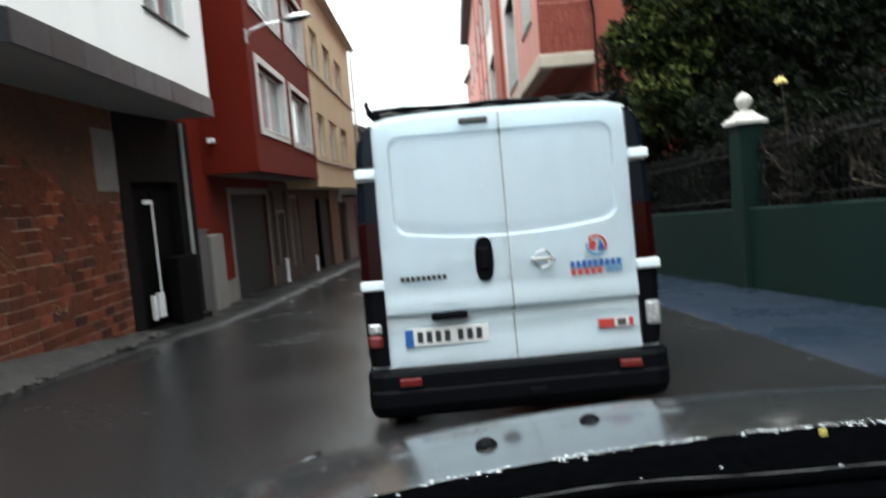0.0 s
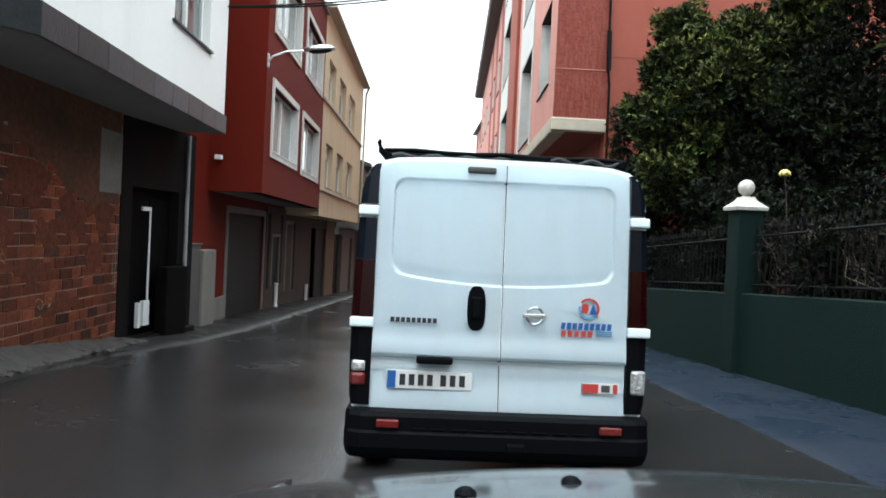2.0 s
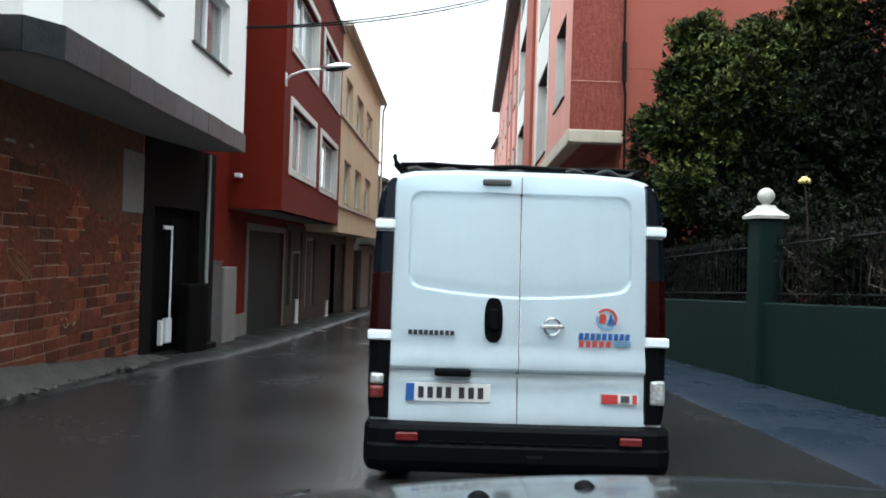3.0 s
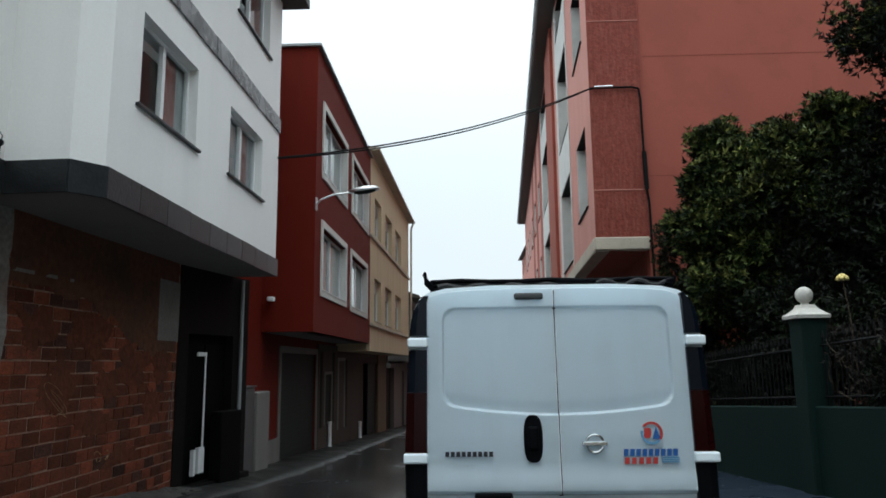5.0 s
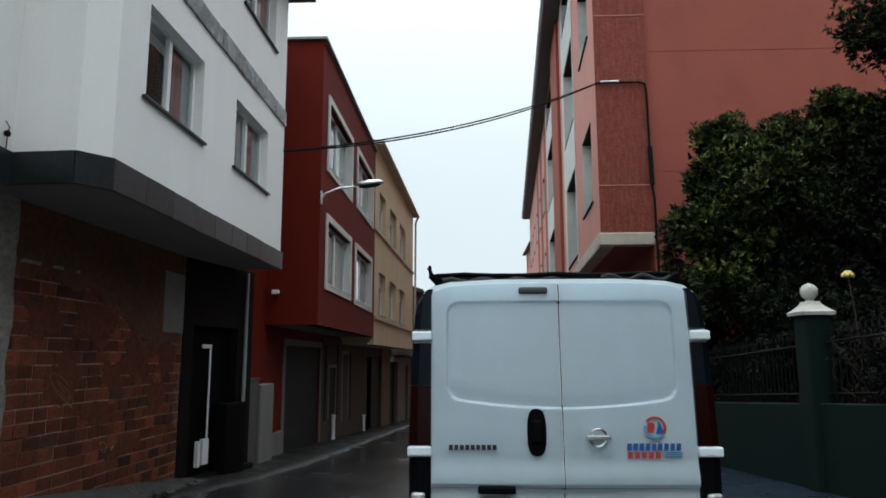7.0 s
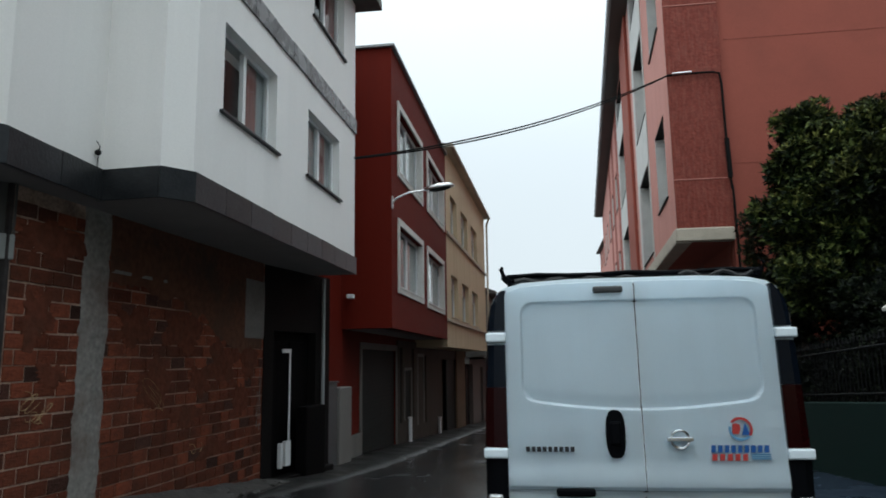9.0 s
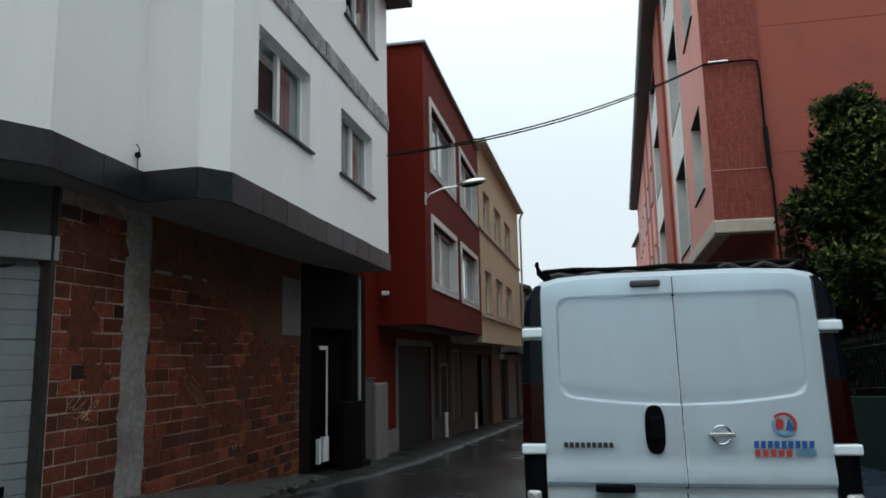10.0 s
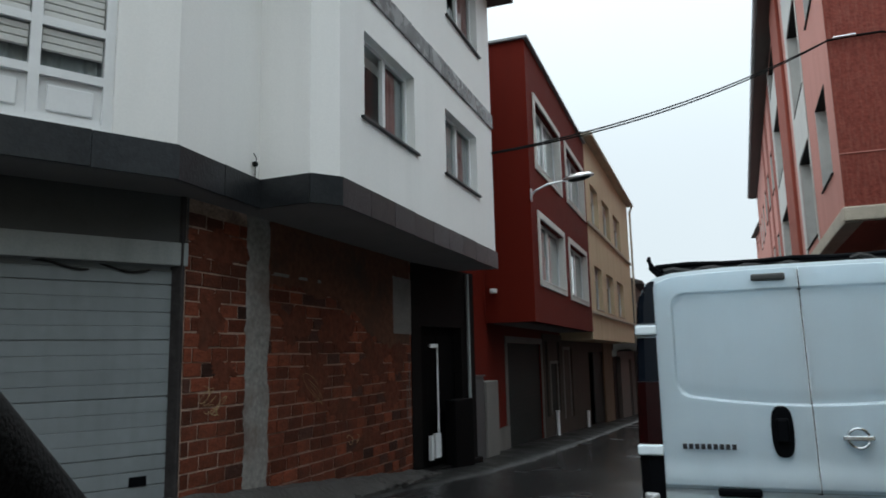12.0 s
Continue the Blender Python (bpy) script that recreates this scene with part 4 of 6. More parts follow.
def beige_house():
    f = plan((-3.05, 22.2), (-2.8, 34.2))
    cols = [(0.95, 2.55), (3.6, 5.5), (6.65, 8.75)]
    holes = [(a, b, z0, z1) for z0, z1 in ((5.6, 6.97), (2.8, 4.22)) for a, b in cols]
    part("wall", pierced(f, 0, 12.0, 1.8, 8.3, holes), M_BEIGE, beige_building)
    for h in holes:
        window(beige_building, f, *h, fill=("sheer", "sheer"), deep=0.15, sill_mat=M_STONE, blind=0.3)
    for z in (2.6, 5.44):
        part("string_course", boxed(f, 0, 12.0, 0.0, 0.07, z, z + 0.1, bevel=0.01), M_STONE, beige_building)
    part("eave", boxed(f, -0.1, 12.2, -0.3, 0.2, 8.3, 8.38), M_STONE, beige_building)
    gutter = bmesh.new()
    tube(gutter, [f(-0.1, 0.25, 8.36), f(12.25, 0.25, 8.36)], 0.06, 8)
    part("gutter", gutter, M_STONE, beige_building)
    pipe = bmesh.new()
    tube(pipe, [f(12.1, 0.25, 8.34), f(12.1, 0.12, 8.0), f(12.1, 0.1, 1.0), f(12.1, 0.1, -1.2)], 0.05, 8)
    part("downpipe", pipe, M_STONE, beige_building)
    roof = bmesh.new()
    prism(roof, [f(-0.1, 0.22, 8.382), f(-0.1, -5.5, 10.0), f(-0.1, -5.5, 8.382)], f(12.2, 0, 0) - f(-0.1, 0, 0))
    part("roof", roof, M_ROOF, beige_building)
    part("wall", pierced(plan((-9.0, 22.2), (-3.05, 22.2)), 0, 5.9, 1.8, 8.3, [], 0.25), M_BEIGE, beige_building)
    part("soffit", boxed(f, 0, 12.0, -1.2, -0.02, 1.8, 1.88), M_BEIGE, beige_building)
    low = plan((-4.05, 22.2), (-3.7, 40.0))
    openings = [(1.15, 1.62, -0.65, 1.55), (4.85, 8.4, -2.2, 1.42), (11.1, 12.0, -2.4, 1.5)]
    part("wall", pierced(low, 0, 12.0, -2.4, 1.85, openings, 0.25), M_BROWN, beige_building)
    # black sheets stand in for the unlit depth of these openings
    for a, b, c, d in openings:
        part("door", boxed(low, a, b, -0.24, -0.2, c, d), M_DOOR_VOID, beige_building)
    part("shutter", boxed(low, 6.3, 8.38, -0.1, -0.06, -2.2, 1.41), M_DARKSHUT, beige_building, "dark grey shutter half across the doorway")
    part("pilaster", boxed(low, 8.42, 11.08, 0.002, 0.06, -2.2, 1.8, bevel=0.01), M_OCHRESTONE, beige_building, "ochre stone pilaster")
    rim = bmesh.new()
    for a, b, c, d in ((-0.02, 0.1, -0.6, 1.6), (1.03, 1.13, -0.6, 1.6), (0.1, 1.03, 1.5, 1.6)):
        box(rim, low, a, b, 0.002, 0.03, c, d)
    part("surround", rim, M_PALE, beige_building)
    # white plates put in for two small bright marks
    for z in (0.93, 0.42):
        part("plate", boxed(low, 1.2, 1.5, -0.06, -0.04, z, z + 0.2, bevel=0.004), M_PVC, beige_building, "small white plate on the black panel")


beige_house()


def far_house(name, label, x0, y0, y1, top, mat, side, recess=0.0):
    ob = thing(name, label, "house", "houses down the street", at=(x0 - 3.0 * side, (y0 + y1) / 2, ground_z(y0)))
    f = plan((x0, y0), (x0, y1)) if side > 0 else plan((x0, y1), (x0, y0))
    n = max(2, int((y1 - y0) / 3.2))
    base = 1.45 if recess else ground_z(y1) - 0.3
    holes = []
    z = top - 1.9
    while z > base + 1.0:
        holes += [((y1 - y0) * (i + 0.3) / n, (y1 - y0) * (i + 0.7) / n, z, z + 1.2) for i in range(n)]
        z -= 2.8
    part("wall", pierced(f, 0, y1 - y0, base, top, holes, 0.25), mat, ob)
    for h in holes:
        window(ob, f, *h, fill=("glass", "grey"), deep=0.12, sill_mat=M_STONE)
    e = plan((x0 - 8 * side, y0), (x0, y0)) if side > 0 else plan((x0, y0), (x0 + 8, y0))
    part("wall", pierced(e, 0, 7.75 if side > 0 else 8.0, base, top, [], 0.25), mat, ob)
    if recess:
        foot = ground_z(y1) - 0.3
        part("soffit", boxed(f, 0.0, y1 - y0, -recess - 0.2, -0.26, base, base + 0.08), mat, ob)
        back = lambda u, w, z: f(u, w - recess, z)
        doors = [(0.0, 1.5, foot - 0.1, 1.2), (5.8, 7.2, foot - 0.1, 1.0)]
        part("wall", pierced(back, 0, y1 - y0, foot, base, doors, 0.25), M_PALE, ob)
        # black sheets in place of the unlit doorways
        for a, b, c, d in doors:
            part("door", boxed(back, a, b, -0.24, -0.2, c, d), M_DOOR_VOID, ob)
        part("wall", pierced(plan((x0 - 8, y0), (x0 - recess, y0)), 0, 8 - recess - 0.26, foot, base, [], 0.25), M_BROWN, ob)
    roof = bmesh.new()
    prism(roof, [f(-0.2, 0.45, top), f(-0.2, 0.45, top + 0.12), f(-0.2, -4.0, top + 1.6), f(-0.2, -8.0, top)], f(y1 - y0 + 0.2, 0, 0) - f(-0.2, 0, 0))
    part("roof", roof, M_ROOF, ob)
    return ob


far_house("far_house", "pale house with a dark tiled roof far down the street", -2.75, 34.6, 44.0, 4.6, M_PALE, 1, 0.95)
far_house("far_house", "grey house far down the street", -2.2, 44.5, 60.0, 3.6, M_BROWN, 1)
far_house("far_house", "pale pink house far down the street", 6.8, 66.4, 84.0, 13.6, M_PINK, -1)

# ---- coral building on the other side ----
coral_building = thing("coral_building", "tall coral and pink rendered apartment block with an overhanging corner", "apartment block", at=(8.0, 24.0, -1.0))


def coral_house():
    top = 14.5
    start, end = (3.02, 16.1), (5.72, 66.0)
    f = plan(end, start)
    length = (Vector(end) - Vector(start)).length

    def L(v0, v1):
        return length - v1, length - v0

    # rows of openings down the street front, from the corner: one pair in the pink, two white bays, then small ones
    levels = [(5.2, 7.3), (9.55, 11.65)]
    tall = [(4.45, 7.2), (8.75, 11.5), (13.05, 14.3)]
    holes = [(1.15, 3.25, a, b) for a, b in levels]
    bays = [(5.0, 9.2), (14.9, 20.1)]
    for v0, v1 in bays:
        holes += [(v0 + 0.15, v1 - 0.75, a, b) for a, b in tall]
    for v in (23.0, 28.0, 33.0, 38.0, 42.0, 46.0):
        holes += [(v, v + 1.7, a, b) for a, b in levels]
    part("wall", pierced(f, 0, length, 4.0, top, [(*L(a, b), c, d) for a, b, c, d in holes], 0.45), M_PINK, coral_building)
    for i, (a, b, c, d) in enumerate(holes):
        u0, u1 = L(a, b)
        frame_part = window(coral_building, f, u0 + 0.02, u1, c, d - 0.03, deep=0.34, fill=("grey", "glass"), blind=0.4 if i % 3 else 0.7, sill_mat=M_DARKSTONE)
        part("reveal", boxed(f, u0 - 0.004, u0 + 0.016, -0.34, -0.002, c, d), M_TRIM, frame_part)
        # dark lining that paints the shade under the lintel
        part("lintel_shade", boxed(f, u0 + 0.018, u1, -0.34, -0.002, d - 0.026, d + 0.004), M_DARKSTONE, frame_part)
    for v0, v1 in bays:
        for a, b in ((v0, v0 + 0.145), (v1 - 0.745, v1)):
            part("pale_strip", boxed(f, *L(a, b), 0.003, 0.03, 4.25, top), M_TRIM, coral_building)
        for low, high in ((7.2, 8.7), (11.5, 13.0)):
            part("pale_panel", boxed(f, *L(v0 + 0.147, v1 - 0.747), 0.003, 0.03, low + 0.002, high), M_TRIM, coral_building)
    for a, b in ((9.3, 14.8), (20.4, 22.4), (25.6, 27.4), (30.6, 32.4)):
        part("pilaster", boxed(f, *L(a, b), 0.003, 0.02, 4.25, top), M_PINK if a < 10 else M_CORAL, coral_building)
        if a < 10:
            part("pilaster", boxed(f, *L(a + 0.9, b - 1.2), 0.021, 0.14, 4.25, top, bevel=0.02), M_CORAL, coral_building)
    part("moulding", boxed(f, *L(0.0, length), -0.3, 0.05, 3.86, 4.2, bevel=0.03), M_STONE, coral_building, "pale stone moulding under the overhang")
    rough = plan((3.02, 16.05), (4.24, 16.05), 1)
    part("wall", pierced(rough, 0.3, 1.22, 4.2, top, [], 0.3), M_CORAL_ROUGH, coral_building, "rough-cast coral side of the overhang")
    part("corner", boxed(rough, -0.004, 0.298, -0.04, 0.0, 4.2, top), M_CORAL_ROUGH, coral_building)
    part("moulding", boxed(rough, -0.05, 1.22, -0.3, 0.05, 3.9, 4.2, bevel=0.03), M_STONE, coral_building)
    for z in (5.31, 9.51):
        part("moulding", boxed(rough, 0.0, 1.22, -0.002, 0.012, z, z + 0.016), M_PINK, coral_building)
    gable = plan((4.24, 16.14), (24.0, 16.14))
    part("wall", pierced(gable, 0, 19.7, -1.2, top, [], 0.3), M_CORAL, coral_building)
    part("joint", boxed(gable, 0.1, 7.5, 0.0, 0.004, 8.62, 8.635), M_CORAL_ROUGH, coral_building)
    part("joint", boxed(gable, 0.1, 3.2, 0.0, 0.004, 5.655, 5.668), M_CORAL_ROUGH, coral_building)
    low = plan((6.84, 66.0), (4.24, 16.45))
    part("wall", pierced(low, 0, 49.5, -4.5, 3.9, [(48.0 - 4.0 * i, 49.2 - 4.0 * i, -1.5, 2.2) for i in range(11)], 0.3), M_CORAL, coral_building)
    slab = [Vector((x, y, 3.88)) for x, y in ((3.0, 16.12), (5.7, 66.0), (7.4, 66.0), (4.9, 16.4))]
    part("soffit", prism(bmesh.new(), slab, (0, 0, 0.1)), M_CORAL, coral_building)
    part("eave", boxed(f, -0.3, length + 0.2, -0.4, 0.6, top, top + 0.3), M_ROOF, coral_building, "dark roof eave")
    part("gutter", tube(bmesh.new(), [f(-0.3, 0.66, top + 0.16), f(length + 0.2, 0.66, top + 0.16)], 0.1, 8), M_GUTTER, coral_building, "pale grey gutter")
    part("roof", prism(bmesh.new(), [Vector((x, y, top + 0.3)) for x, y in ((3.4, 16.2), (6.0, 66.0), (24.0, 66.0), (24.0, 16.2))], (0, 0, 0.2)), M_ROOF, coral_building)


coral_house()


def cables():
    ob = thing("overhead_cable", "black overhead cable strung across the street", "cable", at=(0, 14, 6))
    a, b = Vector((-3.2, 11.6, 4.9)), Vector((3.0, 15.99, 7.78))
    for k in range(2):
        bm = bmesh.new()
        pts = []
        for i in range(31):
            t = i / 30
            p = a.lerp(b, t)
            p.z -= (0.27 + 0.04 * k) * 4 * t * (1 - t) + 0.015 * k
            pts.append(p)
        tube(bm, pts, 0.015, 6)
        part("wire", bm, M_CABLE, ob)
    run = thing("facade_cable", "black cable bundle fixed round the corner of the coral wall", "cable", at=(4.2, 15.96, 6))
    bm = bmesh.new()
    tube(bm, [(3.0, 15.99, 7.78), (3.3, 15.99, 7.8), (4.0, 15.99, 7.8), (4.16, 15.99, 7.76), (4.19, 15.99, 7.5), (4.2, 15.99, 6.4), (4.21, 15.99, 5.4), (4.26, 15.99, 5.0), (4.28, 15.99, 3.0)], 0.028, 8)
    part("cable_run", bm, M_CABLE, run)
    bm = bmesh.new()
    tube(bm, [(4.2, 15.96, 6.2), (4.22, 15.96, 5.3)], 0.055, 8)
    part("junction_sleeve", bm, M_CABLE, run)
    bm = bmesh.new()
    tube(bm, [(3.12, 15.96, 7.81), (3.55, 15.96, 7.82)], 0.024, 8)
    part("tensioner", bm, M_METAL, run)


cables()


# ---- green garden wall with railing ----
def wall_x(y):
    return 4.66 - 0.045 * (y - 8.0)


def build_garden_wall():
    ob = thing("garden_wall", "dark green painted garden wall with a pillar and white ball finial", "wall", at=(4.75, 9.0, -0.4))
    bm = bmesh.new()
    rows = []
    ys = [-6 + 0.5 * i for i in range(45)]
    for y in ys:
        x, g = wall_x(y), ground_z(y)
        h = 1.16 + 0.012 * noise.noise(Vector((y * 1.7, 3.0, 0)))
        rows.append([bm.verts.new(p) for p in ((x, y, g - 0.2), (x, y, g + h - 0.02), (x + 0.02, y, g + h), (x + 0.23, y, g + h), (x + 0.25, y, g + h - 0.02), (x + 0.25, y, g - 0.2))])
    for a, b in zip(rows, rows[1:]):
        for i in range(5):
            bm.faces.new((a[i], a[i + 1], b[i + 1], b[i]))
    bm.faces.new(rows[0])
    bm.faces.new(rows[-1])
    part("wall", bm, M_GREENWALL, ob)
    for y in (9.85,):
        x, g = wall_x(y), ground_z(y)
        pillar = part("pillar", boxed(plain, x - 0.08, x + 0.27, y - 0.18, y + 0.18, g - 0.1, 1.92, bevel=0.02), M_GREENWALL, ob)
        cap = bmesh.new()
        c = Vector((x + 0.085, y, 1.92))
        layers = [(0.222, 0.0), (0.228, 0.045), (0.18, 0.08), (0.115, 0.14), (0.09, 0.19)]
        rings = [[cap.verts.new(c + Vector((sx * r, sy * r, z))) for sx, sy in ((-1, -1), (1, -1), (1, 1), (-1, 1))] for r, z in layers]
        for p, q in zip(rings, rings[1:]):
            for k in range(4):
                cap.faces.new((p[k], p[(k + 1) % 4], q[(k + 1) % 4], q[k]))
        cap.faces.new(rings[0])
        cap.faces.new(rings[-1])
        part("cap", cap, M_CAP, pillar, "weathered white cap")
        ball = bmesh.new()
        prof = [(0.06, 0.17), (0.055, 0.2)] + [(0.115 * math.sin(a), 0.325 - 0.115 * math.cos(a)) for a in [0.45 + 0.27 * i for i in range(10)]] + [(0.01, 0.441)]
        turned(ball, c, prof, 20)
        part("ball_finial", ball, M_CAP, pillar, "white stone ball finial", smooth=True)


build_garden_wall()


def build_railing():
    ob = thing("railing", "black iron railing with pointed bars on the green garden wall", "railing", at=(4.75, 9.0, 0.7))
    for y0, y1 in ((3.0, 9.62), (10.08, 15.8)):
        for h in (1.28, 1.95):
            bm = bmesh.new()
            tube(bm, [(wall_x(y) + 0.125, y, ground_z(y) + h) for y in (y0, y1)], 0.018, 6)
            part("rail", bm, M_IRON, ob)
        y = y0 + 0.06
        while y < y1:
            x, g = wall_x(y) + 0.125, ground_z(y)
            bm = bmesh.new()
            tube(bm, [(x, y, g + 1.12), (x, y, g + 2.02), (x, y, g + 2.05), (x, y, g + 2.16)], [0.011, 0.011, 0.022, 0.002], 6)
            part("bar", bm, M_IRON, ob)
            y += 0.125


build_railing()


# ---- the white van ahead ----
SLOPE = math.degrees(math.atan(0.055))
van = new("van")
van.matrix_basis = pose(0.565, 4.395, ground_z(4.4), -SLOPE, 0, 0)
tagged(van, "white panel van with closed rear doors and a black roof rack", "van")


def vpart(name, bm, mat, parent=None, label="", smooth=False):
    return part(name, bm, mat, parent or van, label, smooth, local=True)


def van_half(z):
    """Half the body's width at a height."""
    knots = [(0.2, 0.9), (0.45, 0.945), (0.95, 0.952), (1.3, 0.942), (1.6, 0.93), (1.75, 0.92), (1.84, 0.9), (1.9, 0.868), (1.94, 0.815), (1.968, 0.7), (1.985, 0.4)]
    for (a, wa), (b, wb) in zip(knots, knots[1:]):
        if z <= b:
            return wa + (wb - wa) * max(0.0, z - a) / (b - a)
    return 0.3


def rear_y(z, x=0.0):
    """The rear face leans forward towards the roof and is slightly bowed."""
    return 0.02 + 0.035 * max(0.0, z - 1.0) ** 2 + 0.02 * (x / 0.8) ** 2


def smooth_step(a, b, t):
    t = min(1.0, max(0.0, (t - a) / (b - a)))
    return t * t * (3 - 2 * t)


def round_box(x, z, x0, x1, z0, z1, r):
    """Signed distance to a rounded rectangle, negative inside."""
    dx = abs(x - (x0 + x1) / 2) - (x1 - x0) / 2 + r
    dz = abs(z - (z0 + z1) / 2) - (z1 - z0) / 2 + r
    return math.hypot(max(dx, 0), max(dz, 0)) + min(max(dx, dz), 0) - r


def door_y(x, z, inner, out, top):
    """Depth of the pressed door skin."""
    y = rear_y(z, x)
    sill = 1.155 + 0.12 * x * x
    y += (0.02 + 0.006 * smooth_step(sill + 0.1, sill, z)) * (1 - smooth_step(-0.0115, 0.001, round_box(x, z, -0.3, 0.72, sill, 1.835, 0.09)))
    y += 0.036 * (1 - smooth_step(0.676, 0.69, z)) * smooth_step(0.36, 0.62, z)
    y += 0.022 * (1 - smooth_step(0.676, 0.69, z)) * smooth_step(0.605, 0.67, z)
    edge = min(x - inner, out - x, z - 0.365, top - z)
    y += 0.002 * (1 - smooth_step(0.0, 0.006, edge))
    y -= 0.02 * smooth_step(0.688, 0.712, z) * (1 - smooth_step(0.73, 0.88, z)) + 0.004 * smooth_step(0.8, 0.9, z) * (1 - smooth_step(1.0, 1.15, z))
    return y


def rear_door(side):
    """One rear door: a pressed sheet with a recessed upper panel and a recessed band for the plate."""
    inner, outer = 0.003, 0.812
    def steps(lo, hi, fine, wide=0.014, close=0.0042):
        """Rows set close together where the sheet is creased."""
        out = [lo]
        while out[-1] < hi - 1e-6:
            near = min(abs(out[-1] - q) for q in fine) < 0.026
            out.append(min(hi, out[-1] + (close if near else wide)))
        return out

    across = [s / outer for s in steps(inner, outer, (inner, 0.05, 0.715, 0.73, outer))]
    up = steps(0.365, 1.955, (0.365, 0.68, 0.7, 0.72, 1.16, 1.18, 1.2, 1.22, 1.835, 1.955))
    bm = bmesh.new()
    rows = []
    for level in up:
        row = []
        for s in across:
            x = outer * s
            top = 1.955 - 0.03 * (x / 0.81) ** 4 - 0.03 * (x / 0.81) ** 24
            z = level if level < 1.85 else 1.85 + (level - 1.85) * (top - 1.85) / 0.105
            out = outer - 0.006 * smooth_step(1.6, 1.95, z)
            x = inner + (out - inner) * (s - across[0]) / (1 - across[0])
            y = door_y(x, z, inner, out, top)
            row.append(bm.verts.new((side * x, y, z)))
        rows.append(row)
    nx = len(across) - 1
    for a, b in zip(rows, rows[1:]):
        for i in range(nx):
            bm.faces.new((a[i], a[i + 1], b[i + 1], b[i]))
    bmesh.ops.solidify(bm, geom=bm.faces[:], thickness=0.02 * (1 if side > 0 else 1))
    return vpart("rear_door", bm, M_VAN, smooth=True)


def van_body():
    bm = bmesh.new()
    heights = [0.22, 0.45, 0.7, 0.95, 1.3, 1.6, 1.75, 1.84, 1.9, 1.94, 1.968, 1.985]
    stations = [(0.075, 1.0, 1.0), (0.15, 1.0, 1.0), (3.3, 1.0, 1.0), (3.75, 0.97, 0.86), (4.15, 0.95, 0.6), (4.6, 0.9, 0.52), (4.78, 0.8, 0.42)]
    rings = []
    for y, wide, tall in stations:
        ring = [Vector((-van_half(z) * wide, y + (0.035 * max(0, z - 1.0) ** 2 if y < 0.2 else 0), 0.22 + (z - 0.22) * tall)) for z in reversed(heights)]
        ring += [Vector((-p.x, p.y, p.z)) for p in reversed(ring)]
        rings.append([bm.verts.new(p) for p in ring])
    n = len(rings[0])
    for a, b in zip(rings, rings[1:]):
        for k in range(n):
            bm.faces.new((a[k], a[(k + 1) % n], b[(k + 1) % n], b[k]))
    bm.faces.new(rings[0])
    bm.faces.new(rings[-1])
    body = vpart("body", bm, M_VAN)
    screen = bmesh.new()
    screen.faces.new([screen.verts.new(p) for p in ((-0.75, 3.42, 1.82), (0.75, 3.42, 1.82), (0.82, 4.08, 1.32), (-0.82, 4.08, 1.32))])
    bmesh.ops.solidify(screen, geom=screen.faces[:], thickness=0.02)
    for v in screen.verts:
        v.co.z += 0.06
    vpart("windscreen", screen, M_TINT, body)
    return body


van_body()
left_door, right_door = rear_door(-1), rear_door(1)


def corner_band(side, z0, z1, mat, name, label="", inner=0.818, proud=0.012, back=0.14, parent=None):
    """A piece of the tall lamp column at the corner of the van."""
    bm = bmesh.new()
    rows = []
    n = max(2, int((z1 - z0) / 0.04))
    for j in range(n + 1):
        z = z0 + (z1 - z0) * j / n
        o = van_half(z) + 0.006
        y = rear_y(z, 0.85) - proud
        inn = min(inner, o - 0.045)
        rows.append([bm.verts.new((side * px, py, z)) for px, py in ((inn, y + 0.05), (inn, y), (inn + (o - inn) * 0.6, y + 0.004), (o - 0.012, y + 0.022), (o, y + 0.05), (o, y + back), (o - 0.05, y + back))])
    for a, b in zip(rows, rows[1:]):
        for k in range(7):
            bm.faces.new((a[k], a[(k + 1) % 7], b[(k + 1) % 7], b[k]))
    bm.faces.new(rows[0])
    bm.faces.new(rows[-1])
    return vpart(name, bm, mat, parent, label)


for side in (-1, 1):
    corner_band(side, 1.655, 1.915, M_TINT, "corner_panel", "smoked dark corner panel")
    corner_band(side, 1.30, 1.565, M_TINT, "corner_panel", "smoked dark corner panel")
    corner_band(side, 0.935, 1.298, M_LAMPRED, "tail_lamp", "dark red tail lamp")
    corner_band(side, 0.38, 0.865, M_PLASTIC, "corner_panel", "black lower corner panel")
    for z in (1.61, 0.9):
        vpart("hinge", boxed(plain, *sorted((side * 0.812, side * (van_half(z) + 0.012))), rear_y(z, 0.85) - 0.03, rear_y(z, 0.85) + 0.08, z - 0.031, z + 0.031, bevel=0.012), M_VAN, None, "white hinge block")
    low_lamp = vpart("reflector", boxed(plain, *sorted((side * 0.845, side * 0.945)), rear_y(0.6, 0.85) - 0.025, rear_y(0.6, 0.85) + 0.06, 0.5, 0.585 if side < 0 else 0.66, bevel=0.02), M_LAMPBRIGHT if side < 0 else M_LAMPCLEAR, None, "dark red fog lamp" if side < 0 else "clear reversing lamp")
    if side < 0:
        vpart("lens", boxed(plain, -0.94, -0.848, rear_y(0.6, 0.85) - 0.022, rear_y(0.6, 0.85) + 0.06, 0.588, 0.66, bevel=0.018), M_LAMPCLEAR, low_lamp, "clear upper lens")


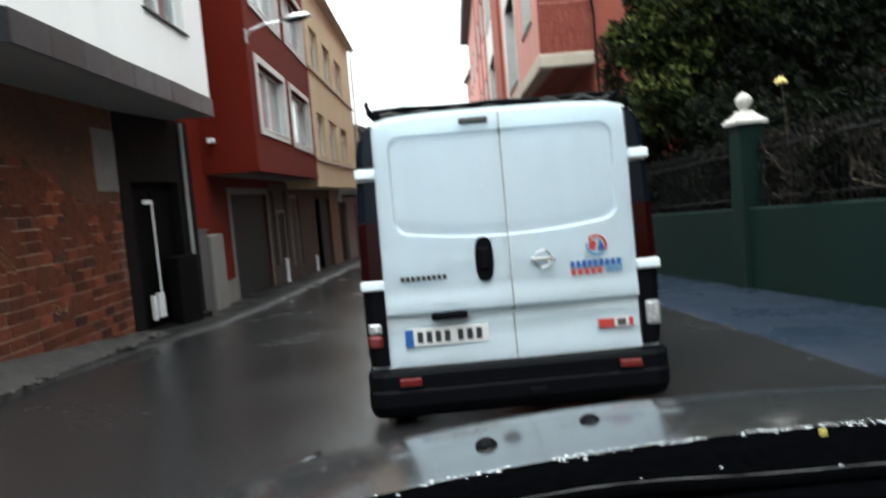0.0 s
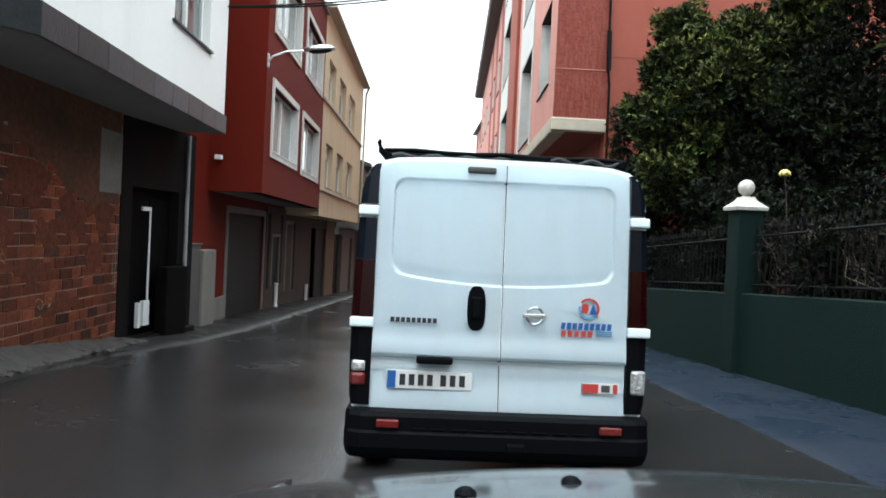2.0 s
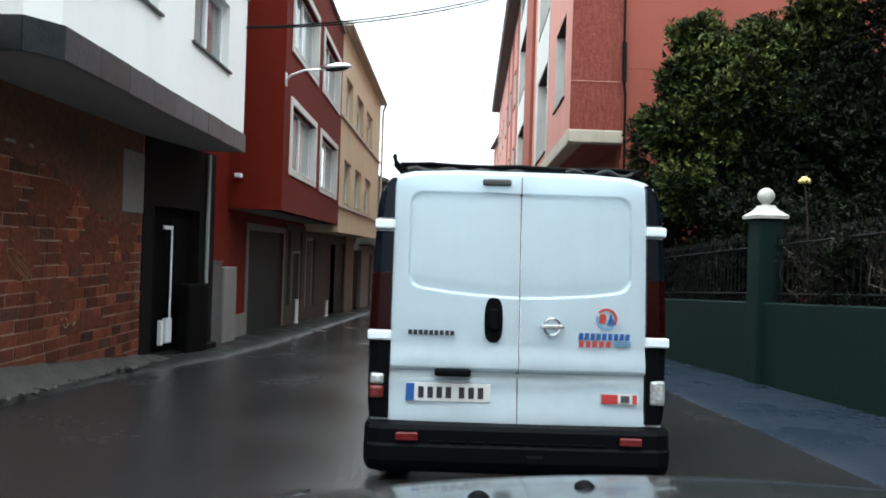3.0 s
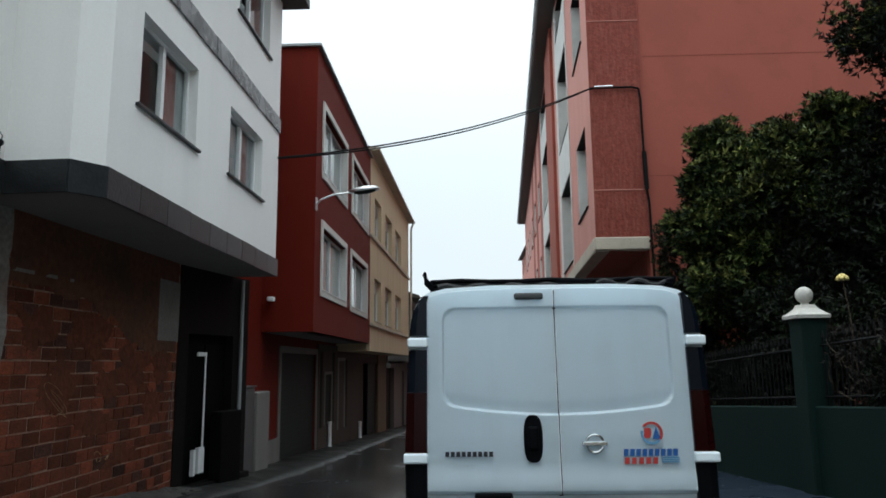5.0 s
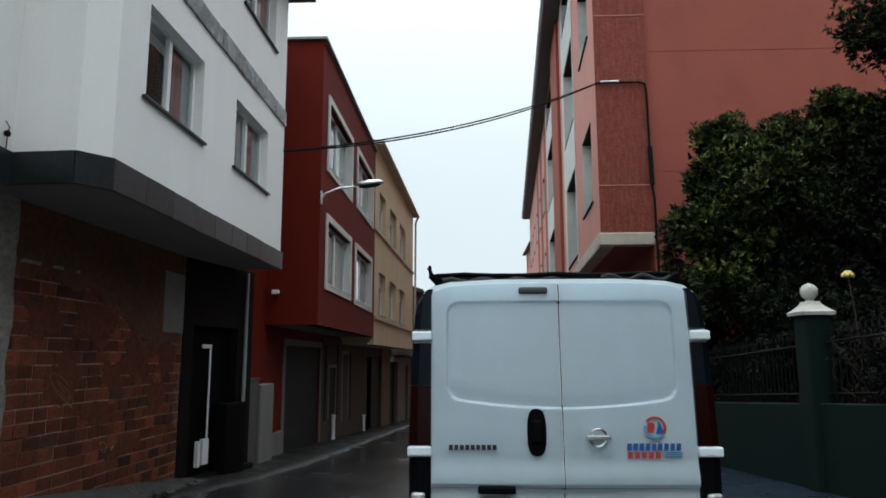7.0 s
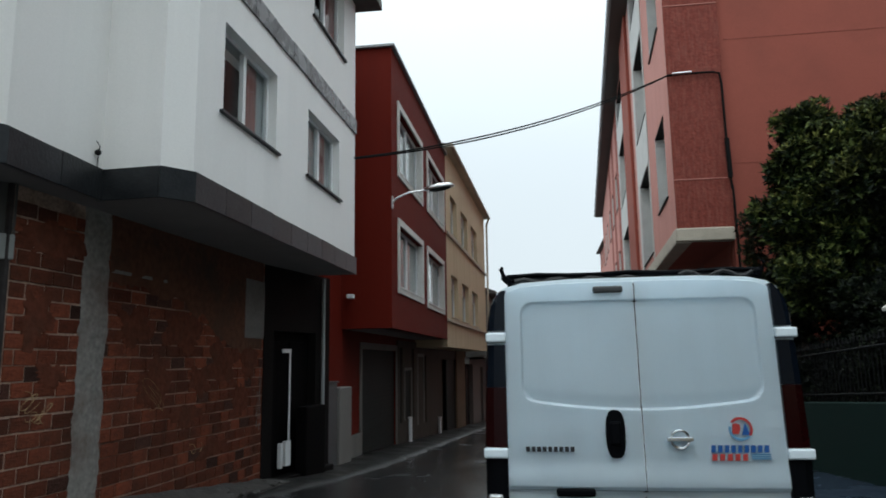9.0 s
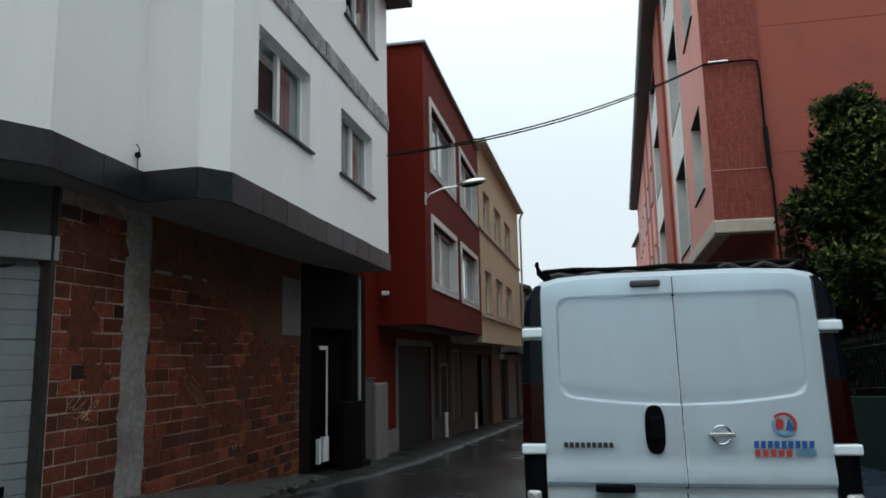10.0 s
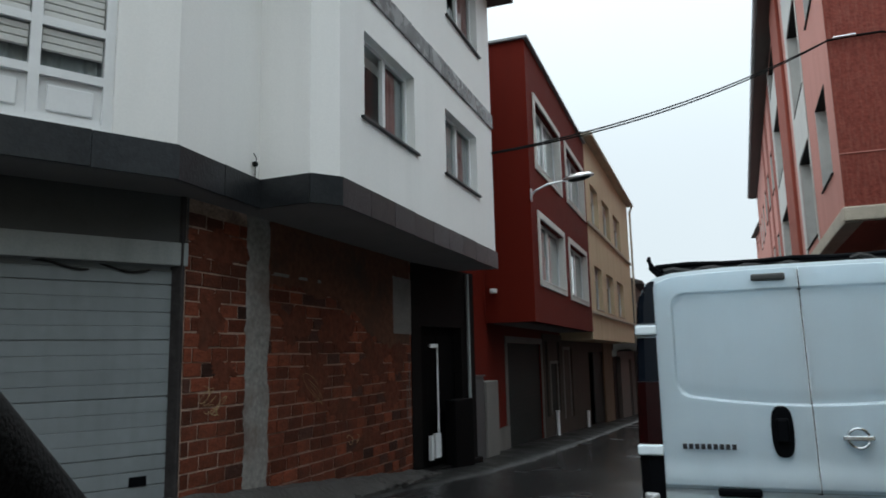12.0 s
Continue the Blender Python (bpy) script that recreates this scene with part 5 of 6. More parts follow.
def van_bumper():
    bm = bmesh.new()
    out = [(-0.955, 0.3), (-0.96, 0.0), (-0.93, -0.07), (-0.86, -0.1), (0.86, -0.1), (0.93, -0.07), (0.96, 0.0), (0.955, 0.3)]
    layers = [(0.05, 0.07), (0.02, 0.1), (-0.012, 0.15), (-0.012, 0.235), (0.004, 0.25), (0.004, 0.335), (0.025, 0.36)]
    rings = [[bm.verts.new((x * (1 - max(0, inset) * 0.3), y + inset if y < 0.2 else y, z)) for x, y in out] for inset, z in layers]
    n = len(out)
    for a, b in zip(rings, rings[1:]):
        for k in range(n):
            bm.faces.new((a[k], a[(k + 1) % n], b[(k + 1) % n], b[k]))
    bm.faces.new(rings[0])
    bm.faces.new(rings[-1])
    bumper = vpart("bumper", bm, M_PLASTIC, None, "black ribbed plastic bumper")
    for side in (-1, 1):
        vpart("reflector", boxed(plain, *sorted((side * 0.62, side * 0.76)), -0.115, -0.08, 0.27, 0.32, bevel=0.008), M_LAMPBRIGHT, bumper)
    for i in range(9):
        x = -0.5 + i * 0.125
        vpart("rib", boxed(plain, x - 0.045, x + 0.045, -0.105, -0.094, 0.262, 0.272, bevel=0.003), M_PLASTIC, bumper)
    vpart("tow_eye", boxed(plain, 0.04, 0.16, -0.13, -0.09, 0.14, 0.2, bevel=0.015), M_PLASTIC, bumper)


van_bumper()


def van_wheels():
    for y in (0.95, 3.95):
        for side in (-1, 1):
            tyre = bmesh.new()
            rings = []
            for x, r in ((0.68, 0.2), (0.68, 0.29), (0.7, 0.32), (0.86, 0.32), (0.885, 0.29), (0.885, 0.2)):
                rings.append([tyre.verts.new((side * x, y + r * math.cos(k * math.tau / 28), 0.32 + r * math.sin(k * math.tau / 28))) for k in range(28)])
            for a, b in zip(rings, rings[1:]):
                for k in range(28):
                    tyre.faces.new((a[k], a[(k + 1) % 28], b[(k + 1) % 28], b[k]))
            wheel = vpart("wheel", tyre, M_RUBBER)
            rim = bmesh.new()
            ring = [rim.verts.new((side * 0.87, y + 0.2 * math.cos(k * math.tau / 28), 0.32 + 0.2 * math.sin(k * math.tau / 28))) for k in range(28)]
            rim.faces.new(ring)
            bmesh.ops.solidify(rim, geom=rim.faces[:], thickness=0.03)
            vpart("rim", rim, M_GREYBOX, wheel)
    vpart("underbody", boxed(plain, -0.8, 0.8, 0.12, 4.5, 0.2, 0.3), M_PLASTIC)
    axle = tube(bmesh.new(), [(-0.7, 0.95, 0.3), (0.7, 0.95, 0.3)], 0.05, 10)
    vpart("axle", axle, M_PLASTIC)
    silencer = tube(bmesh.new(), [(0.35, 0.3, 0.22), (0.35, 0.9, 0.24)], 0.08, 12)
    vpart("silencer", silencer, M_GREYBOX)


van_wheels()


def flat_shape(points, z_of=None):
    """A thin vinyl or enamel shape on the rear doors, from an outline in x and z."""
    bm = bmesh.new()
    prism(bm, [Vector((x, rear_y(z, x) - 0.018, z)) for x, z in points], (0, 0.012, 0))
    return bm


def bar_shape(x0, x1, z0, z1, slant=0.0):
    return flat_shape([(x0, z0), (x1, z0), (x1 + slant, z1), (x0 + slant, z1)])


def van_rear_details():
    # handle in its oval recess, beside the seam
    oval = []
    for k in range(28):
        a = k * math.tau / 28
        cx, sz = math.cos(a), math.sin(a)
        oval.append((-0.165 + 0.058 * math.copysign(abs(cx) ** 0.7, cx), 1.015 + 0.142 * math.copysign(abs(sz) ** 0.7, sz)))
    well = vpart("handle", flat_shape(oval), M_PLASTIC, left_door, "black oval door handle")
    grip = bmesh.new()
    box(grip, plain, -0.2, -0.13, rear_y(1.0) - 0.045, rear_y(1.0) - 0.017, 0.95, 1.09, bevel=0.015)
    vpart("lever", grip, M_PLASTIC, well)
    # number plate with its lamp
    y = rear_y(0.55) + 0.022
    plate = vpart("number_plate", boxed(plain, -0.71, -0.17, y - 0.012, y + 0.006, 0.49, 0.605, bevel=0.004), M_PLATE, left_door, "white number plate with a blue strip")
    vpart("strip", boxed(plain, -0.708, -0.655, y - 0.016, y - 0.012, 0.493, 0.602), M_BLUE, plate)
    for x in (-0.63, -0.572, -0.514, -0.456, -0.372, -0.312, -0.252):
        vpart("bar", boxed(plain, x, x + 0.036, y - 0.015, y - 0.012, 0.512, 0.583), M_INK, plate)
    vpart("plate_lamp", boxed(plain, -0.53, -0.3, rear_y(0.68) - 0.045, rear_y(0.68) + 0.01, 0.655, 0.7, bevel=0.012), M_PLASTIC, left_door, "black plate lamp housing")
    # dark lettering on the left door, as plain bars
    for i in range(9):
        x = -0.705 + i * 0.0335
        vpart("bar", bar_shape(x, x + 0.024, 0.91, 0.94), M_INK, left_door)
    # chrome badge
    ring = bmesh.new()
    tube(ring, [(0.205 + 0.052 * math.cos(k * math.tau / 24), rear_y(0.98) - 0.028, 0.985 + 0.052 * math.sin(k * math.tau / 24)) for k in range(25)], 0.008, 8)
    badge = vpart("badge", ring, M_CHROME, right_door, "chrome ring badge")
    vpart("bar", boxed(plain, 0.13, 0.28, rear_y(0.98) - 0.038, rear_y(0.98) - 0.014, 0.972, 0.998, bevel=0.005), M_CHROME, badge)
    # round emblem in red and blue with bars below
    def arc(cx, cz, r0, r1, a0, a1):
        n = 14
        pts = [(cx + r1 * math.cos(radians(a0 + (a1 - a0) * i / n)), cz + r1 * math.sin(radians(a0 + (a1 - a0) * i / n))) for i in range(n + 1)]
        pts += [(cx + r0 * math.cos(radians(a1 - (a1 - a0) * i / n)), cz + r0 * math.sin(radians(a1 - (a1 - a0) * i / n))) for i in range(n + 1)]
        return pts

    ex, ez = 0.557, 1.042
    vpart("emblem", flat_shape(arc(ex, ez, 0.055, 0.069, -35, 140)), M_RED, right_door)
    vpart("emblem", flat_shape(arc(ex, ez, 0.053, 0.066, 165, 318)), M_LIGHTBLUE, right_door)
    vpart("emblem", flat_shape([(ex - 0.048, ez - 0.028), (ex - 0.012, ez - 0.028), (ex - 0.002, ez + 0.0), (ex - 0.004, ez + 0.026), (ex - 0.022, ez + 0.034), (ex - 0.042, ez + 0.03)]), M_RED, right_door)
    vpart("emblem", flat_shape([(ex + 0.006, ez - 0.034), (ex + 0.028, ez + 0.036), (ex + 0.054, ez - 0.034)]), M_BLUE, right_door)
    for i in range(9):
        x = 0.381 + i * 0.0375
        vpart("bar", bar_shape(x, x + 0.024, 0.909, 0.95, 0.004), M_BLUE, right_door)
    for i in range(5):
        x = 0.384 + i * 0.043
        vpart("bar", bar_shape(x, x + 0.026, 0.863, 0.9, 0.003), M_RED, right_door)
    for z in (0.895, 0.883, 0.871):
        vpart("bar", bar_shape(0.61, 0.715, z, z + 0.006), M_LIGHTBLUE, right_door)
    # small red and white sticker
    y = rear_y(0.55) + 0.024
    tag = vpart("sticker", boxed(plain, 0.535, 0.765, y - 0.012, y + 0.004, 0.505, 0.567), M_PLATE, right_door, "small red and white sticker")
    vpart("patch", boxed(plain, 0.537, 0.64, y - 0.016, y - 0.012, 0.507, 0.565), M_RED, tag)
    vpart("patch", boxed(plain, 0.735, 0.763, y - 0.016, y - 0.012, 0.507, 0.565), M_RED, tag)
    vpart("bar", boxed(plain, 0.66, 0.715, y - 0.016, y - 0.012, 0.515, 0.558, bevel=0.0), M_GREYBOX, tag)
    # high brake lamp
    vpart("brake_lamp", boxed(plain, -0.255, -0.07, rear_y(1.89) - 0.022, rear_y(1.89) + 0.02, 1.88, 1.922, bevel=0.012), M_GREYBOX, left_door, "grey high-level brake lamp")
    # door-edge seal in the seam
    seal = bmesh.new()
    rows = []
    for j in range(100):
        z = 0.37 + 1.57 * j / 99
        y = door_y(0.012, z, 0.003, 0.81, 1.945) + 0.004
        rows.append([seal.verts.new((x, y + d, z)) for x, d in ((-0.012, 0.0), (0.012, 0.0), (0.012, 0.05), (-0.012, 0.05))])
    for p, q in zip(rows, rows[1:]):
        for k in range(4):
            seal.faces.new((p[k], p[(k + 1) % 4], q[(k + 1) % 4], q[k]))
    vpart("seal", seal, M_PLASTIC, left_door)


van_rear_details()


def van_rack():
    rack = vpart("roof_rack", tube(bmesh.new(), [(-0.8, 0.2, 2.0), (0.8, 0.2, 2.0)], 0.022, 10), M_PLASTIC, None, "black roof rack with slack straps")
    for y in (0.24, 0.3, 0.9, 1.7, 2.5):
        vpart("crossbar", tube(bmesh.new(), [(-0.78, y, 1.995 + 0.008 * math.sin(y * 9)), (0.0, y, 2.02), (0.78, y, 1.995)], 0.016, 8), M_PLASTIC, rack)
    for side in (-1, 1):
        vpart("side_rail", tube(bmesh.new(), [(side * 0.79, 0.14, 2.0), (side * 0.76, 2.9, 2.02)], 0.02, 8), M_PLASTIC, rack)
        for y in (0.3, 1.4, 2.6):
            vpart("foot", boxed(plain, *sorted((side * 0.72, side * 0.8)), y - 0.03, y + 0.03, 1.86, 2.0, bevel=0.008), M_PLASTIC, rack)
    hook = tube(bmesh.new(), [(-0.79, 0.16, 1.985), (-0.82, 0.12, 2.01), (-0.835, 0.11, 2.06), (-0.83, 0.11, 2.08)], [0.024, 0.022, 0.016, 0.008], 8)
    vpart("end_hook", hook, M_PLASTIC, rack)
    hook = tube(bmesh.new(), [(0.76, 0.17, 2.0), (0.805, 0.14, 2.02), (0.815, 0.12, 2.06), (0.8, 0.12, 2.075)], [0.02, 0.018, 0.012, 0.007], 8)
    vpart("end_hook", hook, M_PLASTIC, rack)
    for z, y in ((1.968, 0.17), (2.028, 0.19)):
        lath = tube(bmesh.new(), [(-0.8 + 0.2 * i, y, z + 0.006 * math.sin(i * 2.1 + z * 40)) for i in range(9)], 0.015, 8)
        vpart("lath", lath, M_PLASTIC, rack)
    strap = tube(bmesh.new(), [(0.3 + 0.045 * i, 0.15, 2.0 + 0.02 * math.sin(i * 1.3)) for i in range(11)], 0.014, 6)
    vpart("strap", strap, M_RUBBER, rack)
    strap = tube(bmesh.new(), [(-0.75 + 0.06 * i, 0.15, 1.985 + 0.012 * math.sin(i * 1.7)) for i in range(14)], 0.018, 6)
    vpart("strap", strap, M_RUBBER, rack)


van_rack()


# ---- the car the view is from ----
CAR_X = 0.4
car = thing("car", "silver-grey car with a wet bonnet, black cowl and wiper", "car", at=(CAR_X, 0.0, 0.13))


def bonnet_z(x, d):
    """Height of the bonnet d metres ahead of its rear edge."""
    side = abs(x - CAR_X)
    return 0.886 + 0.04 * (x - CAR_X) - 0.10 * d - 0.165 * d * d - 0.012 * (side / 0.7) ** 2 - 0.5 * max(0.0, side - 0.8) ** 1.5 - 1.6 * max(0.0, d - 0.76) ** 1.5


def build_car():
    bm = bmesh.new()
    rows = []
    for j in range(25):
        d = 0.04 * j
        y0 = 1.2
        rows.append([bm.verts.new((CAR_X - 0.935 + 0.055 * i, y0 + d - 0.16 * ((i - 17) / 17) ** 2, bonnet_z(CAR_X - 0.935 + 0.055 * i, d))) for i in range(35)])
    for a, b in zip(rows, rows[1:]):
        for i in range(34):
            bm.faces.new((a[i], a[i + 1], b[i + 1], b[i]))
    part("bonnet", bm, M_SILVER, car, "wet silver-grey bonnet", smooth=True)
    for x, y in ((0.11, 1.37), (0.34, 1.47)):
        nozzle = bmesh.new()
        turned(nozzle, (x, y, bonnet_z(x, y - 1.2) - 0.004), [(0.022, 0.0), (0.022, 0.008), (0.012, 0.016), (0.004, 0.018)], 12)
        part("washer_nozzle", nozzle, M_PLASTIC, car, "black washer nozzle")
    bm = bmesh.new()
    rows = []
    for i in range(35):
        x = CAR_X - 0.935 + 0.055 * i
        bow = 0.16 * ((i - 17) / 17) ** 2
        z = bonnet_z(x, 0.0)
        rows.append([bm.verts.new((x, y - bow, zz)) for y, zz in ((1.2, z - 0.012), (1.19, z + 0.006), (1.15, z - 0.004), (1.1, z - 0.035), (1.0, z - 0.03), (0.98, z - 0.06))])
    for a, b in zip(rows, rows[1:]):
        for k in range(5):
            bm.faces.new((a[k], a[k + 1], b[k + 1], b[k]))
    cowl = part("cowl", bm, M_COWL, car, "wet black cowl with a rubber seal")
    def bow(x):
        return 0.16 * ((x - CAR_X) / 0.935) ** 2

    drops = bmesh.new()
    for i in range(620):
        x = random.uniform(-0.42, 1.2)
        if noise.noise(Vector((x * 9, 0, 0))) < -0.25:
            continue
        made = bmesh.ops.create_icosphere(drops, subdivisions=1, radius=random.uniform(0.001, 0.0026))["verts"]
        long = random.uniform(1, 3.5)
        off = Vector((x, 1.19 - bow(x) + random.gauss(0, 0.004), bonnet_z(x, 0.0) + 0.006 + random.gauss(0, 0.0015)))
        for v in made:
            v.co = Vector((v.co.x * long, v.co.y, v.co.z * 0.6)) + off
    for i in range(120):
        x, k = random.uniform(-0.4, 1.2), random.random()
        made = bmesh.ops.create_icosphere(drops, subdivisions=1, radius=random.uniform(0.001, 0.0026))["verts"]
        off = Vector((x, 1.185 - 0.09 * k - bow(x), bonnet_z(x, 0.0) + 0.006 - 0.04 * k))
        for v in made:
            v.co = Vector((v.co.x * 3, v.co.y, v.co.z * 0.5)) + off
    tagged(part("water_spray", drops, M_WETEDGE, cowl, smooth=True), kind="stuff")
    line = [(-0.3 + 0.06 * i, 1.065 - bow(-0.3 + 0.06 * i), 0.868 + 0.003 * math.sin(i * 0.8)) for i in range(27)]
    wiper = part("wiper", tube(bmesh.new(), line, 0.012, 8), M_COWL, car, "wet black wiper lying along the cowl")
    part("blade", tube(bmesh.new(), [(x, y + 0.004, z + 0.012) for x, y, z in line], [0.0011 + 0.0007 * math.sin(i * 2.3) for i in range(27)], 6), M_GREYBOX, wiper, "wet grey wiper blade")
    petal = bmesh.new()
    box(petal, plain, 0.655, 0.668, 1.15, 1.156, 0.885, 0.905, bevel=0.002)
    tagged(part("fallen_leaf", petal, M_LEAFLET), "small yellow leaf stuck to the wet cowl", "leaf")
    bm = bmesh.new()
    rows = []
    for i in range(24):
        x = CAR_X - 0.8 + i * 1.6 / 23
        bow = 0.14 * ((i - 11.5) / 11.5) ** 2
        rows.append([bm.verts.new((x, y - bow, z)) for y, z in ((0.965, 0.83), (0.95, 0.872), (0.9, 0.885), (0.72, 0.89), (0.6, 0.86), (0.55, 0.5))])
    for a, b in zip(rows, rows[1:]):
        for k in range(5):
            bm.faces.new((a[k], a[k + 1], b[k + 1], b[k]))
    dash = part("dashboard", bm, M_DASHTOP, car, "dark grey dashboard top", smooth=True)
    part("air_vent", boxed(plain, 0.35, 0.95, 0.8, 0.86, 0.884, 0.893, bevel=0.003), M_DASH, dash, "black demister slot")
    for side in (-1, 1):
        f = (lambda x: x) if side < 0 else (lambda x: 2 * CAR_X - x)
        pillar = tube(bmesh.new(), [(f(-0.61), 0.87, 0.86), (f(-0.505), 0.44, 1.225), (f(-0.47), 0.33, 1.315), (f(-0.34), -0.1, 1.66)], 0.034, 12)
        part("windscreen_pillar", pillar, M_DASH, car, "black windscreen pillar trim", smooth=True)
        for y in (1.45, -1.15):
            tyre = bmesh.new()
            rings = []
            for x, r in ((-0.36, 0.2), (-0.36, 0.28), (-0.38, 0.3), (-0.5, 0.3), (-0.52, 0.28), (-0.52, 0.2)):
                rings.append([tyre.verts.new((f(x), y + r * math.cos(k * math.tau / 24), ground_z(y) + 0.3 + r * math.sin(k * math.tau / 24))) for k in range(24)])
            for a, b in zip(rings, rings[1:]):
                for k in range(24):
                    tyre.faces.new((a[k], a[(k + 1) % 24], b[(k + 1) % 24], b[k]))
            part("wheel", tyre, M_RUBBER, car)
        # flank from the nose to the tail, bowed outwards at the belt
        flank = bmesh.new()
        rows = []
        for y, inn in ((2.1, 0.12), (1.95, 0.03), (1.5, 0.0), (0.8, -0.03), (0.0, -0.05), (-1.0, -0.05), (-1.9, 0.0), (-2.3, 0.1)):
            belt = 0.6 if y > 1.8 else 0.66 if y > 1.1 else 0.86
            rows.append([flank.verts.new((f(-0.52 + inn), y, z)) for z in (0.32,)] + [flank.verts.new((f(-0.55 + inn), y, 0.5)), flank.verts.new((f(-0.53 + inn), y, belt)), flank.verts.new((f(-0.46 + inn), y, belt + 0.01)), flank.verts.new((f(-0.46 + inn), y, 0.32))])
        for p, q in zip(rows, rows[1:]):
            for k in range(5):
                flank.faces.new((p[k], p[(k + 1) % 5], q[(k + 1) % 5], q[k]))
        flank.faces.new(rows[0])
        flank.faces.new(rows[-1])
        part("flank", flank, M_SILVER, car)
        rear_pillar = tube(bmesh.new(), [(f(-0.5), -2.2, 0.86), (f(-0.3), -1.9, 1.64)], 0.05, 10)
        part("rear_pillar", rear_pillar, M_SILVER, car)
        mid_pillar = tube(bmesh.new(), [(f(-0.5), -0.75, 0.86), (f(-0.33), -0.8, 1.64)], 0.04, 10)
        part("door_pillar", mid_pillar, M_DASH, car)
    roof = bmesh.new()
    rows = []
    for j in range(12):
        y = -0.1 - 1.85 * j / 11
        rows.append([roof.verts.new((CAR_X + 0.7 * k / 5, y, 1.735 - 0.07 * (k / 5) ** 2 - 0.06 * ((j - 5) / 6) ** 2)) for k in range(-5, 6)])
    for p, q in zip(rows, rows[1:]):
        for k in range(10):
            roof.faces.new((p[k], p[k + 1], q[k + 1], q[k]))
    bmesh.ops.solidify(roof, geom=roof.faces[:], thickness=0.03)
    part("roof", roof, M_SILVER, car, smooth=True)
    nose = bmesh.new()
    box(nose, plain, CAR_X - 0.76, CAR_X + 0.76, 1.8, 2.14, 0.3, 0.6, bevel=0.07)
    part("bumper", nose, M_SILVER, car)
    tail = bmesh.new()
    box(tail, plain, CAR_X - 0.78, CAR_X + 0.78, -2.36, -2.2, 0.35, 0.9, bevel=0.05)
    part("tailgate", tail, M_SILVER, car)
    floor = bmesh.new()
    box(floor, plain, CAR_X - 0.84, CAR_X + 0.84, -2.2, 1.7, 0.3, 0.36)
    part("floor_pan", floor, M_DASH, car)


build_car()


# ---- planting behind the garden wall ----
def leaves(name, parent, mat, blobs, count, size, seed, per=6, shell=0.55, narrow=0.34, label="", high=0.0):
    """A crown of many small leaves in sprays, gathered in uneven clumps."""
    rng = np.random.default_rng(seed)
    blobs = np.array(blobs, float)
    # each rounded mass carries many smaller clumps, so that hollows stay between them
    clumps = []
    for x, y, z, r in blobs:
        n = max(6, int(12 * r))
        way = rng.normal(size=(n, 3))
        way /= np.linalg.norm(way, axis=1)[:, None]
        small = r * rng.uniform(0.24, 0.44, n)
        for w, s in zip(way, small):
            clumps.append((*(np.array((x, y, z)) + w * (r * 1.0 - s * 0.85)), s))
        clumps += [(x, y, z, r * 0.66)]
    clumps = np.array(clumps)
    if high:
        clumps = clumps[clumps[:, 2] > high]
    weight = clumps[:, 3] ** 2
    pick = rng.choice(len(clumps), count, p=weight / weight.sum())
    d = rng.normal(size=(count, 3))
    # bright leaves go only on the upper side of clumps, where light falls
    if high:
        d[:, 2] = np.abs(d[:, 2]) + 0.2
    d /= np.linalg.norm(d, axis=1)[:, None]
    lump = np.array([0.88 + 0.7 * noise.noise(Vector(v) * 2.2 + Vector((k * 3.1, 0, 0))) for v, k in zip(d, pick)])
    r = clumps[pick, 3] * lump * (1 - shell * rng.random(count) ** 2)
    centre = clumps[pick, :3] + d * r[:, None]
    axis = d + np.array([0, -0.2, 0.45]) + rng.normal(scale=0.3, size=(count, 3))
    axis /= np.linalg.norm(axis, axis=1)[:, None]
    side = np.cross(axis, rng.normal(size=(count, 3)))
    side /= np.linalg.norm(side, axis=1)[:, None]
    up = np.cross(axis, side)
    quads = []
    for k in range(per):
        ang = (k * 2.4 + rng.random(count))[:, None]
        tilt = (0.5 + 0.6 * rng.random(count))[:, None]
        way = axis * np.cos(tilt) + (side * np.cos(ang) + up * np.sin(ang)) * np.sin(tilt)
        flat = np.cross(way, axis)
        flat /= np.linalg.norm(flat, axis=1)[:, None] + 1e-9
        ln = (size * (0.7 + 0.6 * rng.random(count)))[:, None]
        base = centre + way * ln * 0.1
        drop = np.cross(flat, way) * ln * 0.12
        quads.append(np.stack([base, base + way * ln * 0.5 + flat * ln * narrow * 0.5 + drop, base + way * ln, base + way * ln * 0.5 - flat * ln * narrow * 0.5 + drop], 1))
    verts = np.concatenate(quads).reshape(-1, 3)
    first = np.arange(0, len(verts), 4)[:, None]
    faces = np.concatenate([first + np.array([[0, 1, 2]]), first + np.array([[0, 2, 3]])])
    me = bpy.data.meshes.new(name)
    me.from_pydata(verts.tolist(), [], faces.tolist())
    me.materials.append(mat)
    ob = new(name, me)
    ob.parent = parent
    if parent.type == "EMPTY":
        ob.matrix_parent_inverse = parent.matrix_basis.inverted()
    if label:
        ob["label"] = label
    return ob


